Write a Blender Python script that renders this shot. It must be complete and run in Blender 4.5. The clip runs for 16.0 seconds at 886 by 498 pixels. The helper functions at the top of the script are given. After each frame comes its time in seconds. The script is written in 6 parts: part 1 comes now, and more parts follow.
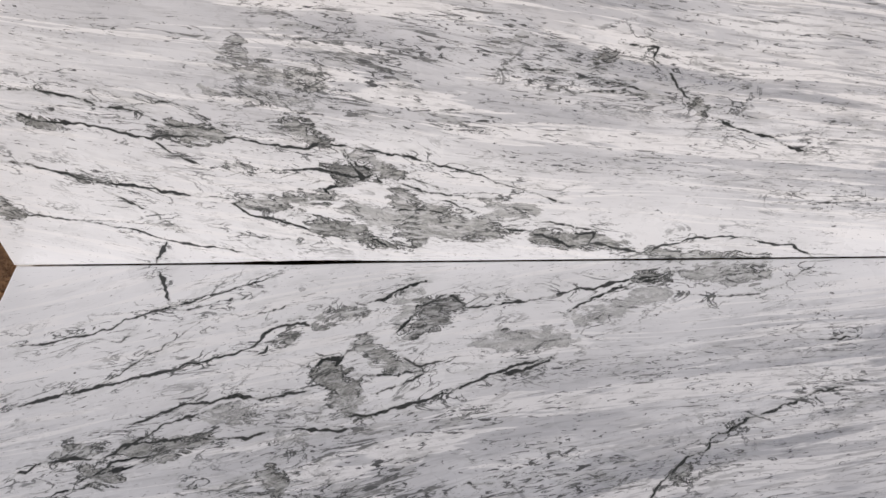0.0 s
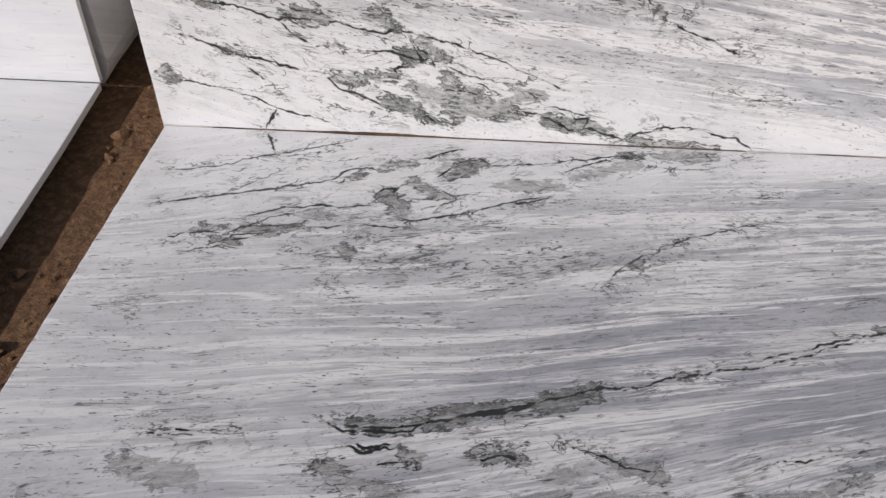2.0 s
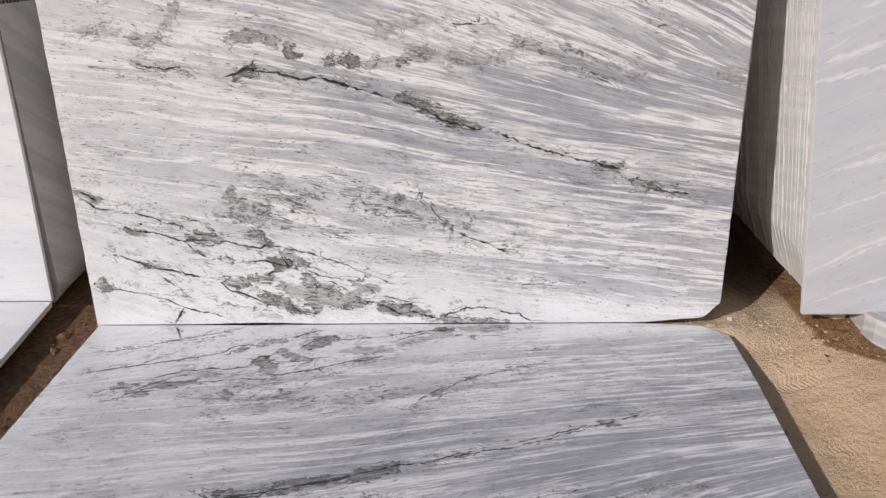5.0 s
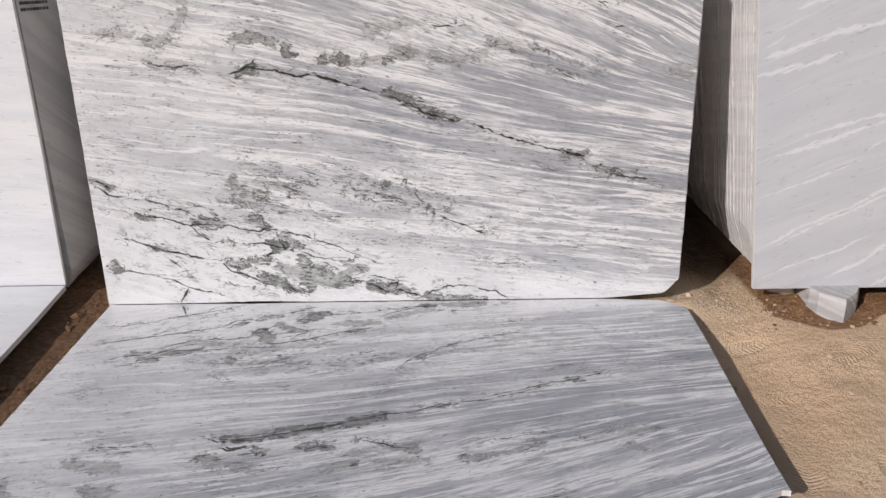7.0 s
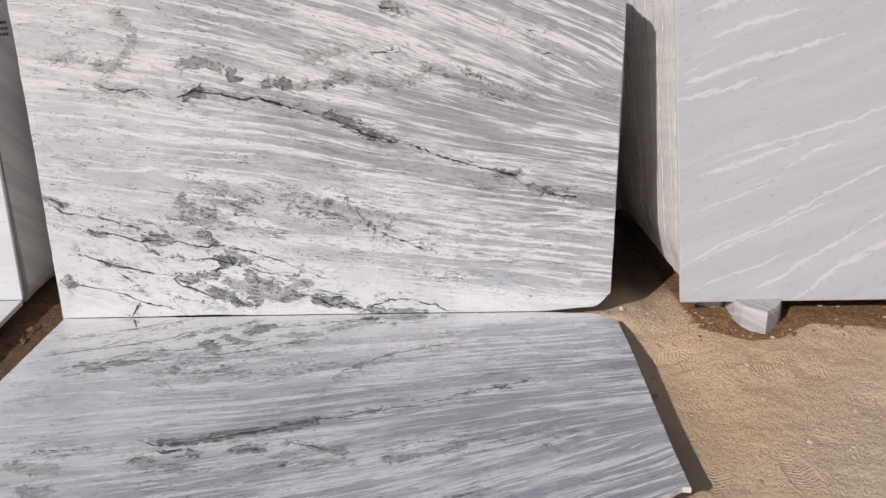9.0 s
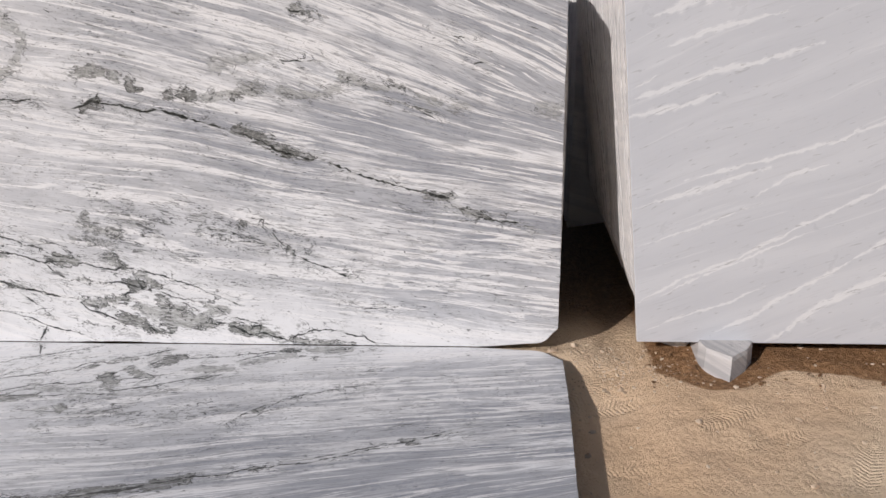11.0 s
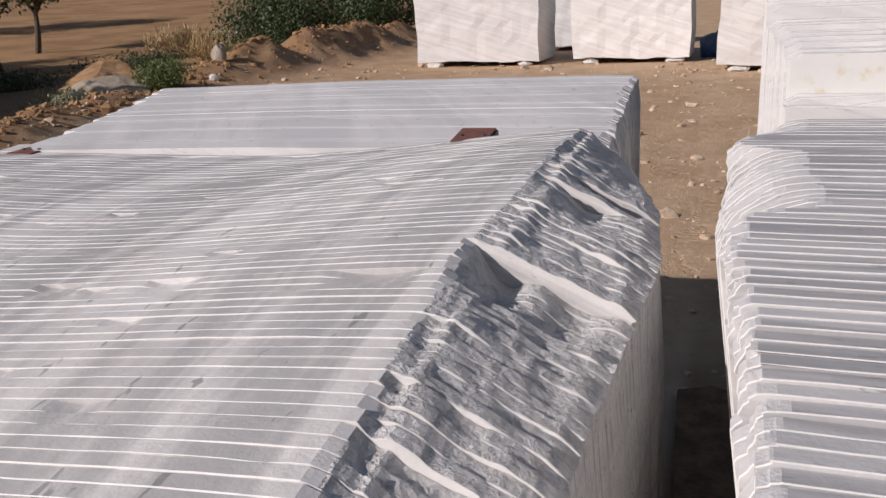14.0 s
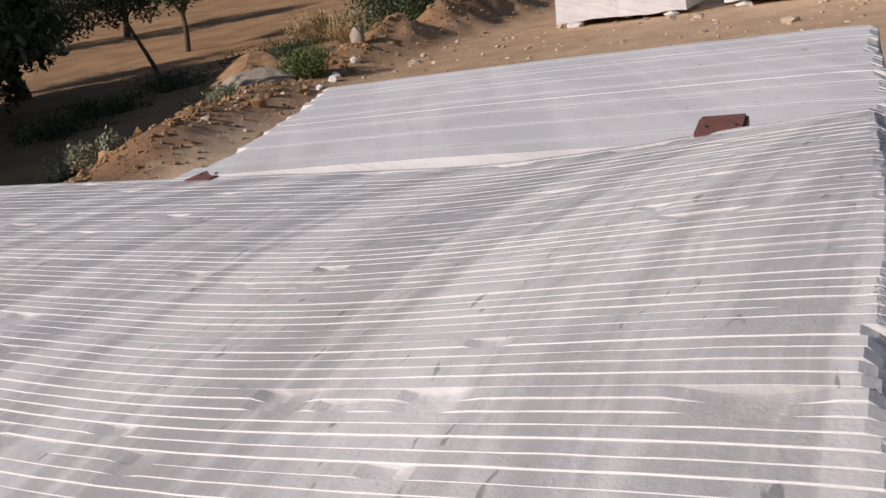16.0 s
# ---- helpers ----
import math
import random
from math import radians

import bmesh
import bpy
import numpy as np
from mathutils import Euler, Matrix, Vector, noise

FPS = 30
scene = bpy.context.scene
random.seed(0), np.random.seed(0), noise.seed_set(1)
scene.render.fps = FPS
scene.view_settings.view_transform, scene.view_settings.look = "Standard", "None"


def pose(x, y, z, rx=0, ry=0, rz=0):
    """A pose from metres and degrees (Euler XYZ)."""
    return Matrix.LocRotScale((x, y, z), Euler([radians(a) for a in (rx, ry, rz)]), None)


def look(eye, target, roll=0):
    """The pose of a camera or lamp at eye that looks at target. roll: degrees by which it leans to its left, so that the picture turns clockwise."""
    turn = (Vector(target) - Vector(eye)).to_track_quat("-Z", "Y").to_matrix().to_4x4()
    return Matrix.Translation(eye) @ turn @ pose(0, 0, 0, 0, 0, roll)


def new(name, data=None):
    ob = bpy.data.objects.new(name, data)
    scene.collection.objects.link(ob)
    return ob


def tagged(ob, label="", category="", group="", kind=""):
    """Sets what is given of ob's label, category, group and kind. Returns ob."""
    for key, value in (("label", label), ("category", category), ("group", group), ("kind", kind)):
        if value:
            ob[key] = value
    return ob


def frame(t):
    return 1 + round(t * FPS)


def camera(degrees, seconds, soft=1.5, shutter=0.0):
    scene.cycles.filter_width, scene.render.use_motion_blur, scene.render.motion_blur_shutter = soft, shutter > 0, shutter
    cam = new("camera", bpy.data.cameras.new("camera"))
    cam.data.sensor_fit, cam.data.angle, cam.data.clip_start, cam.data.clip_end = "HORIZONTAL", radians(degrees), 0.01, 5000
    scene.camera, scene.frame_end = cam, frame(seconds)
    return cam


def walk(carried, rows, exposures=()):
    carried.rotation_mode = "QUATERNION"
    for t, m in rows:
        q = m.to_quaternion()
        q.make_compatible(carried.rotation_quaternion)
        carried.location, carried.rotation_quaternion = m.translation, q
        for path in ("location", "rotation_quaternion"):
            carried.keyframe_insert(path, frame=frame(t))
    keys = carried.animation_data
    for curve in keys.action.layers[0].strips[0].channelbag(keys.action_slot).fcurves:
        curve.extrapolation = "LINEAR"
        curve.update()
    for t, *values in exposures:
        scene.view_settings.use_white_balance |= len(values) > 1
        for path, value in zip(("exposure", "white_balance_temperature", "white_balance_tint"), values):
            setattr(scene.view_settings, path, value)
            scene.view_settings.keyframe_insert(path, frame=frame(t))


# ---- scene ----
cam = camera(55.0, 16.0)
PATH = [
    (0, (0.928, -1.2, 1.404), (0.924, 0.122, -0.097), -0.7),
    (0.5, (0.842, -1.34, 1.405), (0.82, -0.043, -0.118), -0.0),
    (1, (0.834, -1.509, 1.399), (0.803, -0.188, -0.102), 0.8),
    (1.5, (0.924, -1.801, 1.413), (0.852, -0.384, 0.003), 1.4),
    (2, (0.967, -2.057, 1.453), (0.87, -0.589, 0.099), 0.4),
    (2.5, (0.96, -2.372, 1.463), (0.922, -0.842, 0.175), -0.1),
    (3, (1.083, -2.593, 1.492), (1.077, -0.959, 0.339), 0.2),
    (3.5, (1.259, -2.844, 1.53), (1.255, -1.114, 0.526), 1.3),
    (4, (1.307, -2.948, 1.601), (1.296, -1.127, 0.775), -0.3),
    (4.2, (1.31, -2.959, 1.608), (1.3, -1.115, 0.835), -0.6),
    (6.3, (1.467, -3.17, 1.599), (1.487, -1.343, 0.785), 0.4),
    (6.5, (1.459, -3.22, 1.598), (1.478, -1.39, 0.791), 0.3),
    (7, (1.39, -3.363, 1.57), (1.417, -1.503, 0.835), -0.4),
    (7.5, (1.372, -3.481, 1.564), (1.44, -1.626, 0.822), -0.5),
    (8, (1.441, -3.529, 1.588), (1.526, -1.654, 0.896), -0.4),
    (8.2, (1.498, -3.545, 1.591), (1.585, -1.664, 0.917), 0.0),
    (10.3, (1.815, -3.401, 1.613), (1.815, -1.529, 0.909), -0.9),
    (10.5, (1.928, -3.353, 1.621), (1.922, -1.482, 0.915), -0.2),
    (11, (2.118, -3.12, 1.647), (2.044, -1.258, 0.922), -0.4),
    (11.5, (2.272, -2.68, 1.736), (2.138, -0.83, 0.989), -0.1),
    (12, (2.512, -2.23, 1.719), (2.217, -0.391, 0.992), -0.7),
    (12.5, (2.635, -1.793, 1.76), (2.216, 0.032, 1.056), -0.0),
    (13, (2.668, -1.281, 1.819), (2.166, 0.538, 1.155), 0.5),
    (13.5, (2.703, -0.772, 1.84), (2.06, 1.03, 1.258), -1.0),
    (14, (2.593, -0.402, 1.866), (1.934, 1.394, 1.284), -3.0),
    (14.5, (2.529, -0.148, 1.873), (1.923, 1.653, 1.249), -4.5),
    (15, (2.481, -0.015, 1.889), (1.771, 1.741, 1.247), -5.5),
    (15.5, (2.358, -0.044, 1.904), (1.49, 1.641, 1.266), -7.3),
    (16, (2.275, -0.139, 1.913), (1.313, 1.5, 1.29), -9.7),
]
walk(cam, [(t, look(eye, target, roll)) for t, eye, target, roll in PATH],
     exposures=((0, -0.07, 6430, 15), (1.5, -0.06, 6430, 15), (4, 0.0, 6370, 15), (8, 0.0, 6360, 15), (11, 0.0, 6350, 15), (13.5, 0.13, 6430, 17), (16, 0.23, 6500, 18)))

# ---- world and sun ----
SUN_TO = Vector((-0.578, -0.668, 0.468))      # towards the sun: low, front left
world = bpy.data.worlds.new("sky")
scene.world = world
world.use_nodes = True
wn = world.node_tree.nodes
sky = wn.new("ShaderNodeTexSky")
sky.sky_type, sky.sun_disc = "NISHITA", False
sky.sun_elevation, sky.sun_rotation = radians(27.9), math.atan2(SUN_TO.x, SUN_TO.y)
world.node_tree.links.new(sky.outputs[0], wn["Background"].inputs[0])
wn["Background"].inputs[1].default_value = 0.042
sun = new("sun", bpy.data.lights.new("sun", "SUN"))
sun.data.energy, sun.data.angle, sun.data.color = 3.5, radians(0.6), (1.0, 0.95, 0.885)
sun.matrix_world = look(SUN_TO * 30, (0, 0, 0))


# ---- materials ----
class Nodes:
    """Short forms for building one node material."""

    def __init__(self, name, rough=0.5):
        self.mat = bpy.data.materials.new(name)
        self.mat.use_nodes = True
        self.t = self.mat.node_tree
        self.out = self.t.nodes["Principled BSDF"]
        self.out.inputs["Roughness"].default_value = rough

    def add(self, kind, **sets):
        n = self.t.nodes.new(kind)
        for k, v in sets.items():
            setattr(n, k, v)
        return n

    def put(self, value, socket):
        if isinstance(value, (int, float)):
            socket.default_value = value
        elif isinstance(value, tuple):
            socket.default_value = (*value, 1.0) if len(value) == 3 and socket.type == "RGBA" else value
        else:
            self.t.links.new(value, socket)

    def position(self):
        return self.add("ShaderNodeNewGeometry").outputs["Position"]

    def attribute(self, name):
        return self.add("ShaderNodeAttribute", attribute_name=name)

    def split(self, vec):
        return self.put_in(self.add("ShaderNodeSeparateXYZ"), vec).outputs

    def put_in(self, node, *values):
        for v, s in zip(values, node.inputs):
            if v is not None:
                self.put(v, s)
        return node

    def join(self, x, y, z):
        return self.put_in(self.add("ShaderNodeCombineXYZ"), x, y, z).outputs[0]

    def math(self, op, a, b=0.0, c=0.0):
        return self.put_in(self.add("ShaderNodeMath", operation=op), a, b, c).outputs[0]

    def scaled(self, vec, x, y, z, rot=(0, 0, 0), loc=(0, 0, 0)):
        n = self.add("ShaderNodeMapping")
        self.put_in(n, vec, loc, tuple(radians(a) for a in rot), (x, y, z))
        return n.outputs[0]

    def noise(self, vec, scale=1.0, detail=4.0, rough=0.55, warp=0.0):
        n = self.add("ShaderNodeTexNoise")
        self.put(vec, n.inputs["Vector"])
        for k, v in (("Scale", scale), ("Detail", detail), ("Roughness", rough), ("Distortion", warp)):
            n.inputs[k].default_value = v
        return n.outputs["Fac"]

    def step(self, value, low, high, to0=0.0, to1=1.0):
        n = self.add("ShaderNodeMapRange", interpolation_type="SMOOTHSTEP")
        self.put_in(n, value, low, high, to0, to1)
        return n.outputs[0]

    def mix(self, fac, a, b, how="MIX"):
        n = self.add("ShaderNodeMix", data_type="RGBA", blend_type=how)
        self.put(fac, n.inputs[0]), self.put(a, n.inputs[6]), self.put(b, n.inputs[7])
        return n.outputs[2]

    def bump(self, height, strength, distance):
        n = self.add("ShaderNodeBump")
        n.inputs["Strength"].default_value, n.inputs["Distance"].default_value = strength, distance
        self.put(height, n.inputs["Height"])
        self.t.links.new(n.outputs[0], self.out.inputs["Normal"])

    def done(self, colour, rough=None):
        self.put(colour, self.out.inputs["Base Color"])
        if rough is not None:
            self.put(rough, self.out.inputs["Roughness"])
        return self.mat


WHITE, GREY = (0.735, 0.742, 0.755), (0.31, 0.325, 0.36)


def bookmatched_marble(name):
    """Polished white marble; the veins, patches and grain direction come from the slab's attributes."""
    n = Nodes(name, 0.28)
    pat, flow, pos = n.attribute("pattern"), n.attribute("grain").outputs["Vector"], n.position()
    r, g, b = n.put_in(n.add("ShaderNodeSeparateColor"), pat.outputs["Color"]).outputs[:3]
    speck_mask = pat.outputs["Alpha"]
    fine = n.noise(pos, 160.0, 5.0, 0.65)
    mid = n.noise(pos, 38.0, 5.0, 0.6)
    # soft clouding
    col = n.mix(n.math("MULTIPLY", n.step(n.noise(n.scaled(flow, 3.0, 8.0, 1.0), 1.0, 4.0), 0.36, 0.62, 0.0, 1.0), n.math("ADD", 0.2, n.math("MINIMUM", n.math("MULTIPLY", b, 2.0), 0.8))), WHITE, (0.545, 0.55, 0.565))
    # broad and narrow grey streaks along the grain, with sharp white lenses between them
    broad = n.noise(n.scaled(flow, 1.0, 10.0, 1.0), 1.0, 3.0, 0.55, 0.35)
    narrow = n.noise(n.scaled(flow, 3.2, 34.0, 1.0), 1.0, 5.0, 0.65, 0.9)
    lens = n.noise(n.scaled(flow, 1.5, 31.0, 1.0, (0, 0, 0), (5, 9, 0)), 1.0, 4.0, 0.62, 0.9)
    streak = n.math("ADD", n.math("MULTIPLY", n.step(broad, 0.40, 0.56), 0.85), n.math("MULTIPLY", n.step(narrow, 0.49, 0.58), 0.6))
    col = n.mix(n.math("MULTIPLY", n.math("MINIMUM", streak, 1.0), b), col, GREY)
    col = n.mix(n.math("MULTIPLY", n.step(lens, 0.535, 0.565), 0.9), col, (0.76, 0.76, 0.765))
    hair = n.noise(n.scaled(flow, 11.0, 150.0, 1.0), 1.0, 3.0, 0.6, 0.5)
    col = n.mix(n.math("MULTIPLY", n.step(hair, 0.52, 0.62), n.math("MULTIPLY", b, 0.65)), col, (0.22, 0.225, 0.24))
    # dark flecks drawn out along the grain, thick in some places
    group = n.step(n.noise(n.scaled(flow, 3.4, 11.0, 1.0), 1.0, 4.0, 0.6), 0.40, 0.62)
    dense = n.math("MULTIPLY", speck_mask, n.math("ADD", n.math("MULTIPLY", group, 0.75), 0.25))
    fleck = n.noise(n.scaled(flow, 34.0, 150.0, 1.0), 1.0, 4.0, 0.65, 1.4)
    fleck = n.step(n.math("SUBTRACT", fleck, n.math("SUBTRACT", 0.650, n.math("MULTIPLY", dense, 0.115))), 0.0, 0.05)
    col = n.mix(n.math("MULTIPLY", fleck, 0.95), col, (0.06, 0.063, 0.065))
    dash = n.noise(n.scaled(flow, 9.0, 88.0, 3.0), 1.0, 5.0, 0.65, 1.6)
    dash = n.step(n.math("SUBTRACT", dash, n.math("SUBTRACT", 0.655, n.math("MULTIPLY", dense, 0.105))), 0.0, 0.04)
    col = n.mix(n.math("MULTIPLY", dash, 0.85), col, (0.11, 0.115, 0.115))
    smudge = n.noise(n.scaled(flow, 11.0, 34.0, 1.0), 1.0, 5.0, 0.65, 0.8)
    col = n.mix(n.math("MULTIPLY", n.step(smudge, 0.52, 0.66), n.math("ADD", n.math("MULTIPLY", dense, 0.50), 0.05)), col, (0.30, 0.305, 0.30))
    # green-grey mineral patches, torn at the edge, with broken dark rims
    tear = n.noise(n.scaled(flow, 13.0, 36.0, 1.0), 1.0, 7.0, 0.72, 1.6)
    ragged = n.math("ADD", g, n.math("ADD", n.math("MULTIPLY", n.math("SUBTRACT", tear, 0.5), 3.0), n.math("MULTIPLY", n.math("SUBTRACT", fine, 0.5), 0.7)))
    ragged = n.math("MULTIPLY", ragged, n.step(g, 0.02, 0.22))
    inside = n.step(ragged, 0.34, 0.44)
    vary = n.noise(n.scaled(flow, 26.0, 60.0, 1.0), 1.0, 7.0, 0.78, 2.4)
    mineral = n.mix(n.step(vary, 0.41, 0.48), (0.03, 0.033, 0.032), (0.17, 0.175, 0.17))
    mineral = n.mix(n.step(vary, 0.52, 0.57), mineral, (0.37, 0.372, 0.365))
    mineral = n.mix(n.math("MULTIPLY", n.step(fine, 0.48, 0.64), 0.5), mineral, (0.44, 0.44, 0.43))
    depth = n.attribute("depth").outputs["Fac"]
    pale = n.mix(0.22, mineral, (0.45, 0.46, 0.43))
    mineral = n.mix(n.step(depth, 0.25, 0.70), pale, n.mix(0.45, mineral, (0.05, 0.053, 0.052)))
    solid = n.step(n.noise(n.scaled(flow, 9.0, 30.0, 1.0), 1.0, 6.0, 0.7, 1.4), 0.36, 0.56, 0.25, 0.98)
    wash = n.math("MULTIPLY", n.step(ragged, 0.05, 0.5), 0.22)
    col = n.mix(wash, col, (0.36, 0.37, 0.365))
    col = n.mix(n.math("MULTIPLY", n.math("MULTIPLY", inside, solid), n.step(depth, 0.08, 0.36, 0.5, 1.0)), col, mineral)
    # hairline cracks that wander round the patches and veins
    near = n.attribute("near").outputs["Fac"]
    wander = n.noise(n.scaled(flow, 7.0, 19.0, 1.0, (0, 0, 0), (2, 4, 0)), 1.0, 5.0, 0.6, 1.4)
    crack = n.step(n.math("ABSOLUTE", n.math("SUBTRACT", wander, 0.5)), 0.020, 0.006)
    crack = n.math("MULTIPLY", crack, n.step(n.noise(pos, 13.0, 3.0), 0.42, 0.52))
    col = n.mix(n.math("MULTIPLY", n.math("MULTIPLY", crack, near), 0.95), col, (0.04, 0.044, 0.044))
    stain = n.step(n.noise(n.scaled(flow, 9.0, 24.0, 1.0), 1.0, 6.0, 0.7, 1.0), 0.50, 0.66)
    col = n.mix(n.math("MULTIPLY", n.math("MULTIPLY", stain, near), 0.28), col, (0.33, 0.34, 0.325))
    rim = n.math("MULTIPLY", n.step(ragged, 0.26, 0.34), n.step(ragged, 0.56, 0.44))
    rim = n.math("MULTIPLY", rim, n.step(n.noise(pos, 24.0, 4.0, 0.6), 0.40, 0.50))
    col = n.mix(n.math("MULTIPLY", rim, n.step(depth, 0.10, 0.32, 0.3, 1.0)), col, (0.04, 0.043, 0.042))
    # thin dark veins, breaking up along their length
    torn = n.math("ADD", r, n.math("ADD", n.math("MULTIPLY", n.math("SUBTRACT", fine, 0.5), 0.8), n.math("MULTIPLY", n.math("SUBTRACT", mid, 0.5), 1.15)))
    halo = n.step(torn, 0.05, 0.55)
    col = n.mix(n.math("MULTIPLY", n.math("MULTIPLY", halo, n.step(r, 0.0, 0.1)), 0.55), col, (0.22, 0.23, 0.22))
    col = n.mix(n.math("MULTIPLY", n.math("MULTIPLY", n.step(torn, 0.42, 0.54), n.step(r, 0.1, 0.25)), 1.0), col, (0.022, 0.025, 0.025))
    n.bump(fine, 0.03, 0.001)
    return n.done(col, n.step(n.noise(pos, 9.0, 4.0), 0.2, 0.8, 0.22, 0.38))


def sawn_marble(name, white, grey, tilt, along, amount, rough, flecks=0.5, gritty=0.25, apart=0.16):
    """Banded marble of the block; the bands dip with tilt and run on through the whole stack."""
    n = Nodes(name, rough)
    pos = n.position()
    x, y, z = n.split(pos)
    v = n.math("ADD", z, n.math("ADD", n.math("MULTIPLY", x, tilt), n.math("MULTIPLY", y, along)))
    flow = n.join(x, v, n.math("MULTIPLY", y, 0.6))
    broad = n.noise(n.scaled(flow, 0.9, 13.0, 1.0), 1.0, 5.0, 0.62, 0.5)
    narrow = n.noise(n.scaled(flow, 2.0, 30.0, 1.5), 1.0, 4.0, 0.6, 0.3)
    grain = n.noise(pos, 210.0, 4.0, 0.7)
    col = n.mix(n.math("MULTIPLY", n.step(broad, 0.40, 0.60), amount), white, grey)
    col = n.mix(n.math("MULTIPLY", n.step(narrow, 0.52, 0.74), amount * 0.6), col, grey)
    col = n.mix(n.math("MULTIPLY", n.step(n.noise(pos, 3.1, 3.0), 0.5, 0.75), 0.16), col, (0.46, 0.38, 0.31))
    own = n.add("ShaderNodeObjectInfo").outputs["Random"]
    col = n.mix(n.math("MULTIPLY", own, apart), col, grey)
    fleck = n.noise(n.scaled(flow, 20.0, 95.0, 30.0), 1.0, 2.0, 0.5, 0.5)
    col = n.mix(n.math("MULTIPLY", n.step(fleck, 0.67, 0.73), flecks), col, (0.16, 0.165, 0.165))
    col = n.mix(n.math("MULTIPLY", n.step(grain, 0.55, 0.75), 0.14), col, (0.30, 0.30, 0.30))
    n.bump(n.math("ADD", grain, n.math("MULTIPLY", n.noise(pos, 55.0, 4.0), 1.5)), gritty, 0.003)
    return n.done(col, n.step(n.noise(pos, 14.0, 3.0), 0.2, 0.8, rough - 0.08, rough + 0.1))


def streaked_face(name, base, pale, dark, slope, amount, flecks, drawn=False):
    """Polished face of a neighbouring slab, with long streaks at a slope."""
    n = Nodes(name, 0.3)
    pos = n.position()
    x, y, z = n.split(pos)
    bend = n.math("MULTIPLY", n.noise(pos, 0.9, 2.0), 0.16)
    v = n.math("ADD", n.math("SUBTRACT", z, n.math("MULTIPLY", x, slope)), bend)
    v = n.math("ADD", v, n.math("MULTIPLY", y, 0.7))
    flow = n.join(x, v, 0.0)
    wide = n.noise(n.scaled(flow, 1.0, 9.5, 1.0), 1.0, 4.0, 0.6, 0.4)
    thin = n.noise(n.scaled(flow, 1.5, 26.0, 1.0, (0, 0, 0), (3, 7, 0)), 1.0, 5.0, 0.65, 0.4)
    col = n.mix(n.math("MULTIPLY", n.step(wide, 0.34, 0.6), 0.5), base, dark)
    if drawn:
        line = n.put_in(n.add("ShaderNodeSeparateColor"), n.attribute("pattern").outputs["Color"]).outputs[0]
        fray = n.noise(n.scaled(flow, 3.0, 85.0, 1.0), 1.0, 6.0, 0.7, 0.8)
        line = n.math("ADD", line, n.math("MULTIPLY", n.math("SUBTRACT", fray, 0.5), 1.0))
        col = n.mix(n.math("MULTIPLY", n.step(line, 0.10, 0.80), 0.5), col, pale)
        col = n.mix(n.math("MULTIPLY", n.step(line, 0.52, 0.68), 0.55), col, pale)
        lash = n.noise(n.scaled(flow, 9.0, 80.0, 1.0, (0, 0, 0), (1, 2, 0)), 1.0, 4.0, 0.6, 1.2)
        col = n.mix(n.math("MULTIPLY", n.math("MULTIPLY", n.step(lash, 0.60, 0.66), n.step(line, 0.15, 0.45)), 0.55), col, (0.24, 0.25, 0.27))
        col = n.mix(n.math("MULTIPLY", n.step(thin, 0.60, 0.66), amount * 0.35), col, pale)
    else:
        col = n.mix(n.math("MULTIPLY", n.step(wide, 0.595, 0.635), amount), col, pale)
        col = n.mix(n.math("MULTIPLY", n.step(thin, 0.58, 0.63), amount * 0.8), col, pale)
    hair = n.noise(n.scaled(flow, 6.0, 120.0, 1.0), 1.0, 3.0, 0.6, 0.5)
    col = n.mix(n.math("MULTIPLY", n.step(hair, 0.54, 0.76), 0.22), col, (0.28, 0.29, 0.30))
    fleck = n.noise(n.scaled(flow, 22.0, 90.0, 1.0), 1.0, 2.0, 0.5, 0.6)
    col = n.mix(n.math("MULTIPLY", n.step(fleck, 0.66, 0.72), flecks), col, (0.15, 0.16, 0.16))
    n.bump(n.noise(pos, 240.0, 3.0), 0.04, 0.001)
    return n.done(col, n.step(n.noise(pos, 9.0, 4.0), 0.2, 0.8, 0.26, 0.42))


def broken_marble(name):
    """Hammer-broken crystalline marble."""
    n = Nodes(name, 0.62)
    pos = n.position()
    crag = n.noise(pos, 34.0, 6.0, 0.7, 0.6)
    fine = n.noise(pos, 150.0, 5.0, 0.7)
    cell = n.add("ShaderNodeTexVoronoi", feature="F1")
    n.put(pos, cell.inputs["Vector"])
    cell.inputs["Scale"].default_value = 75.0
    col = n.mix(n.step(crag, 0.35, 0.65), (0.62, 0.605, 0.59), (0.80, 0.785, 0.77))
    col = n.mix(n.math("MULTIPLY", n.step(fine, 0.5, 0.7), 0.35), col, (0.26, 0.255, 0.25))
    col = n.mix(n.math("MULTIPLY", n.step(n.noise(pos, 60.0, 3.0), 0.62, 0.72), 0.6), col, (0.66, 0.65, 0.64))
    n.bump(n.math("ADD", n.math("MULTIPLY", crag, 2.2), n.math("ADD", fine, cell.outputs["Distance"])), 0.7, 0.010)
    return n.done(col)


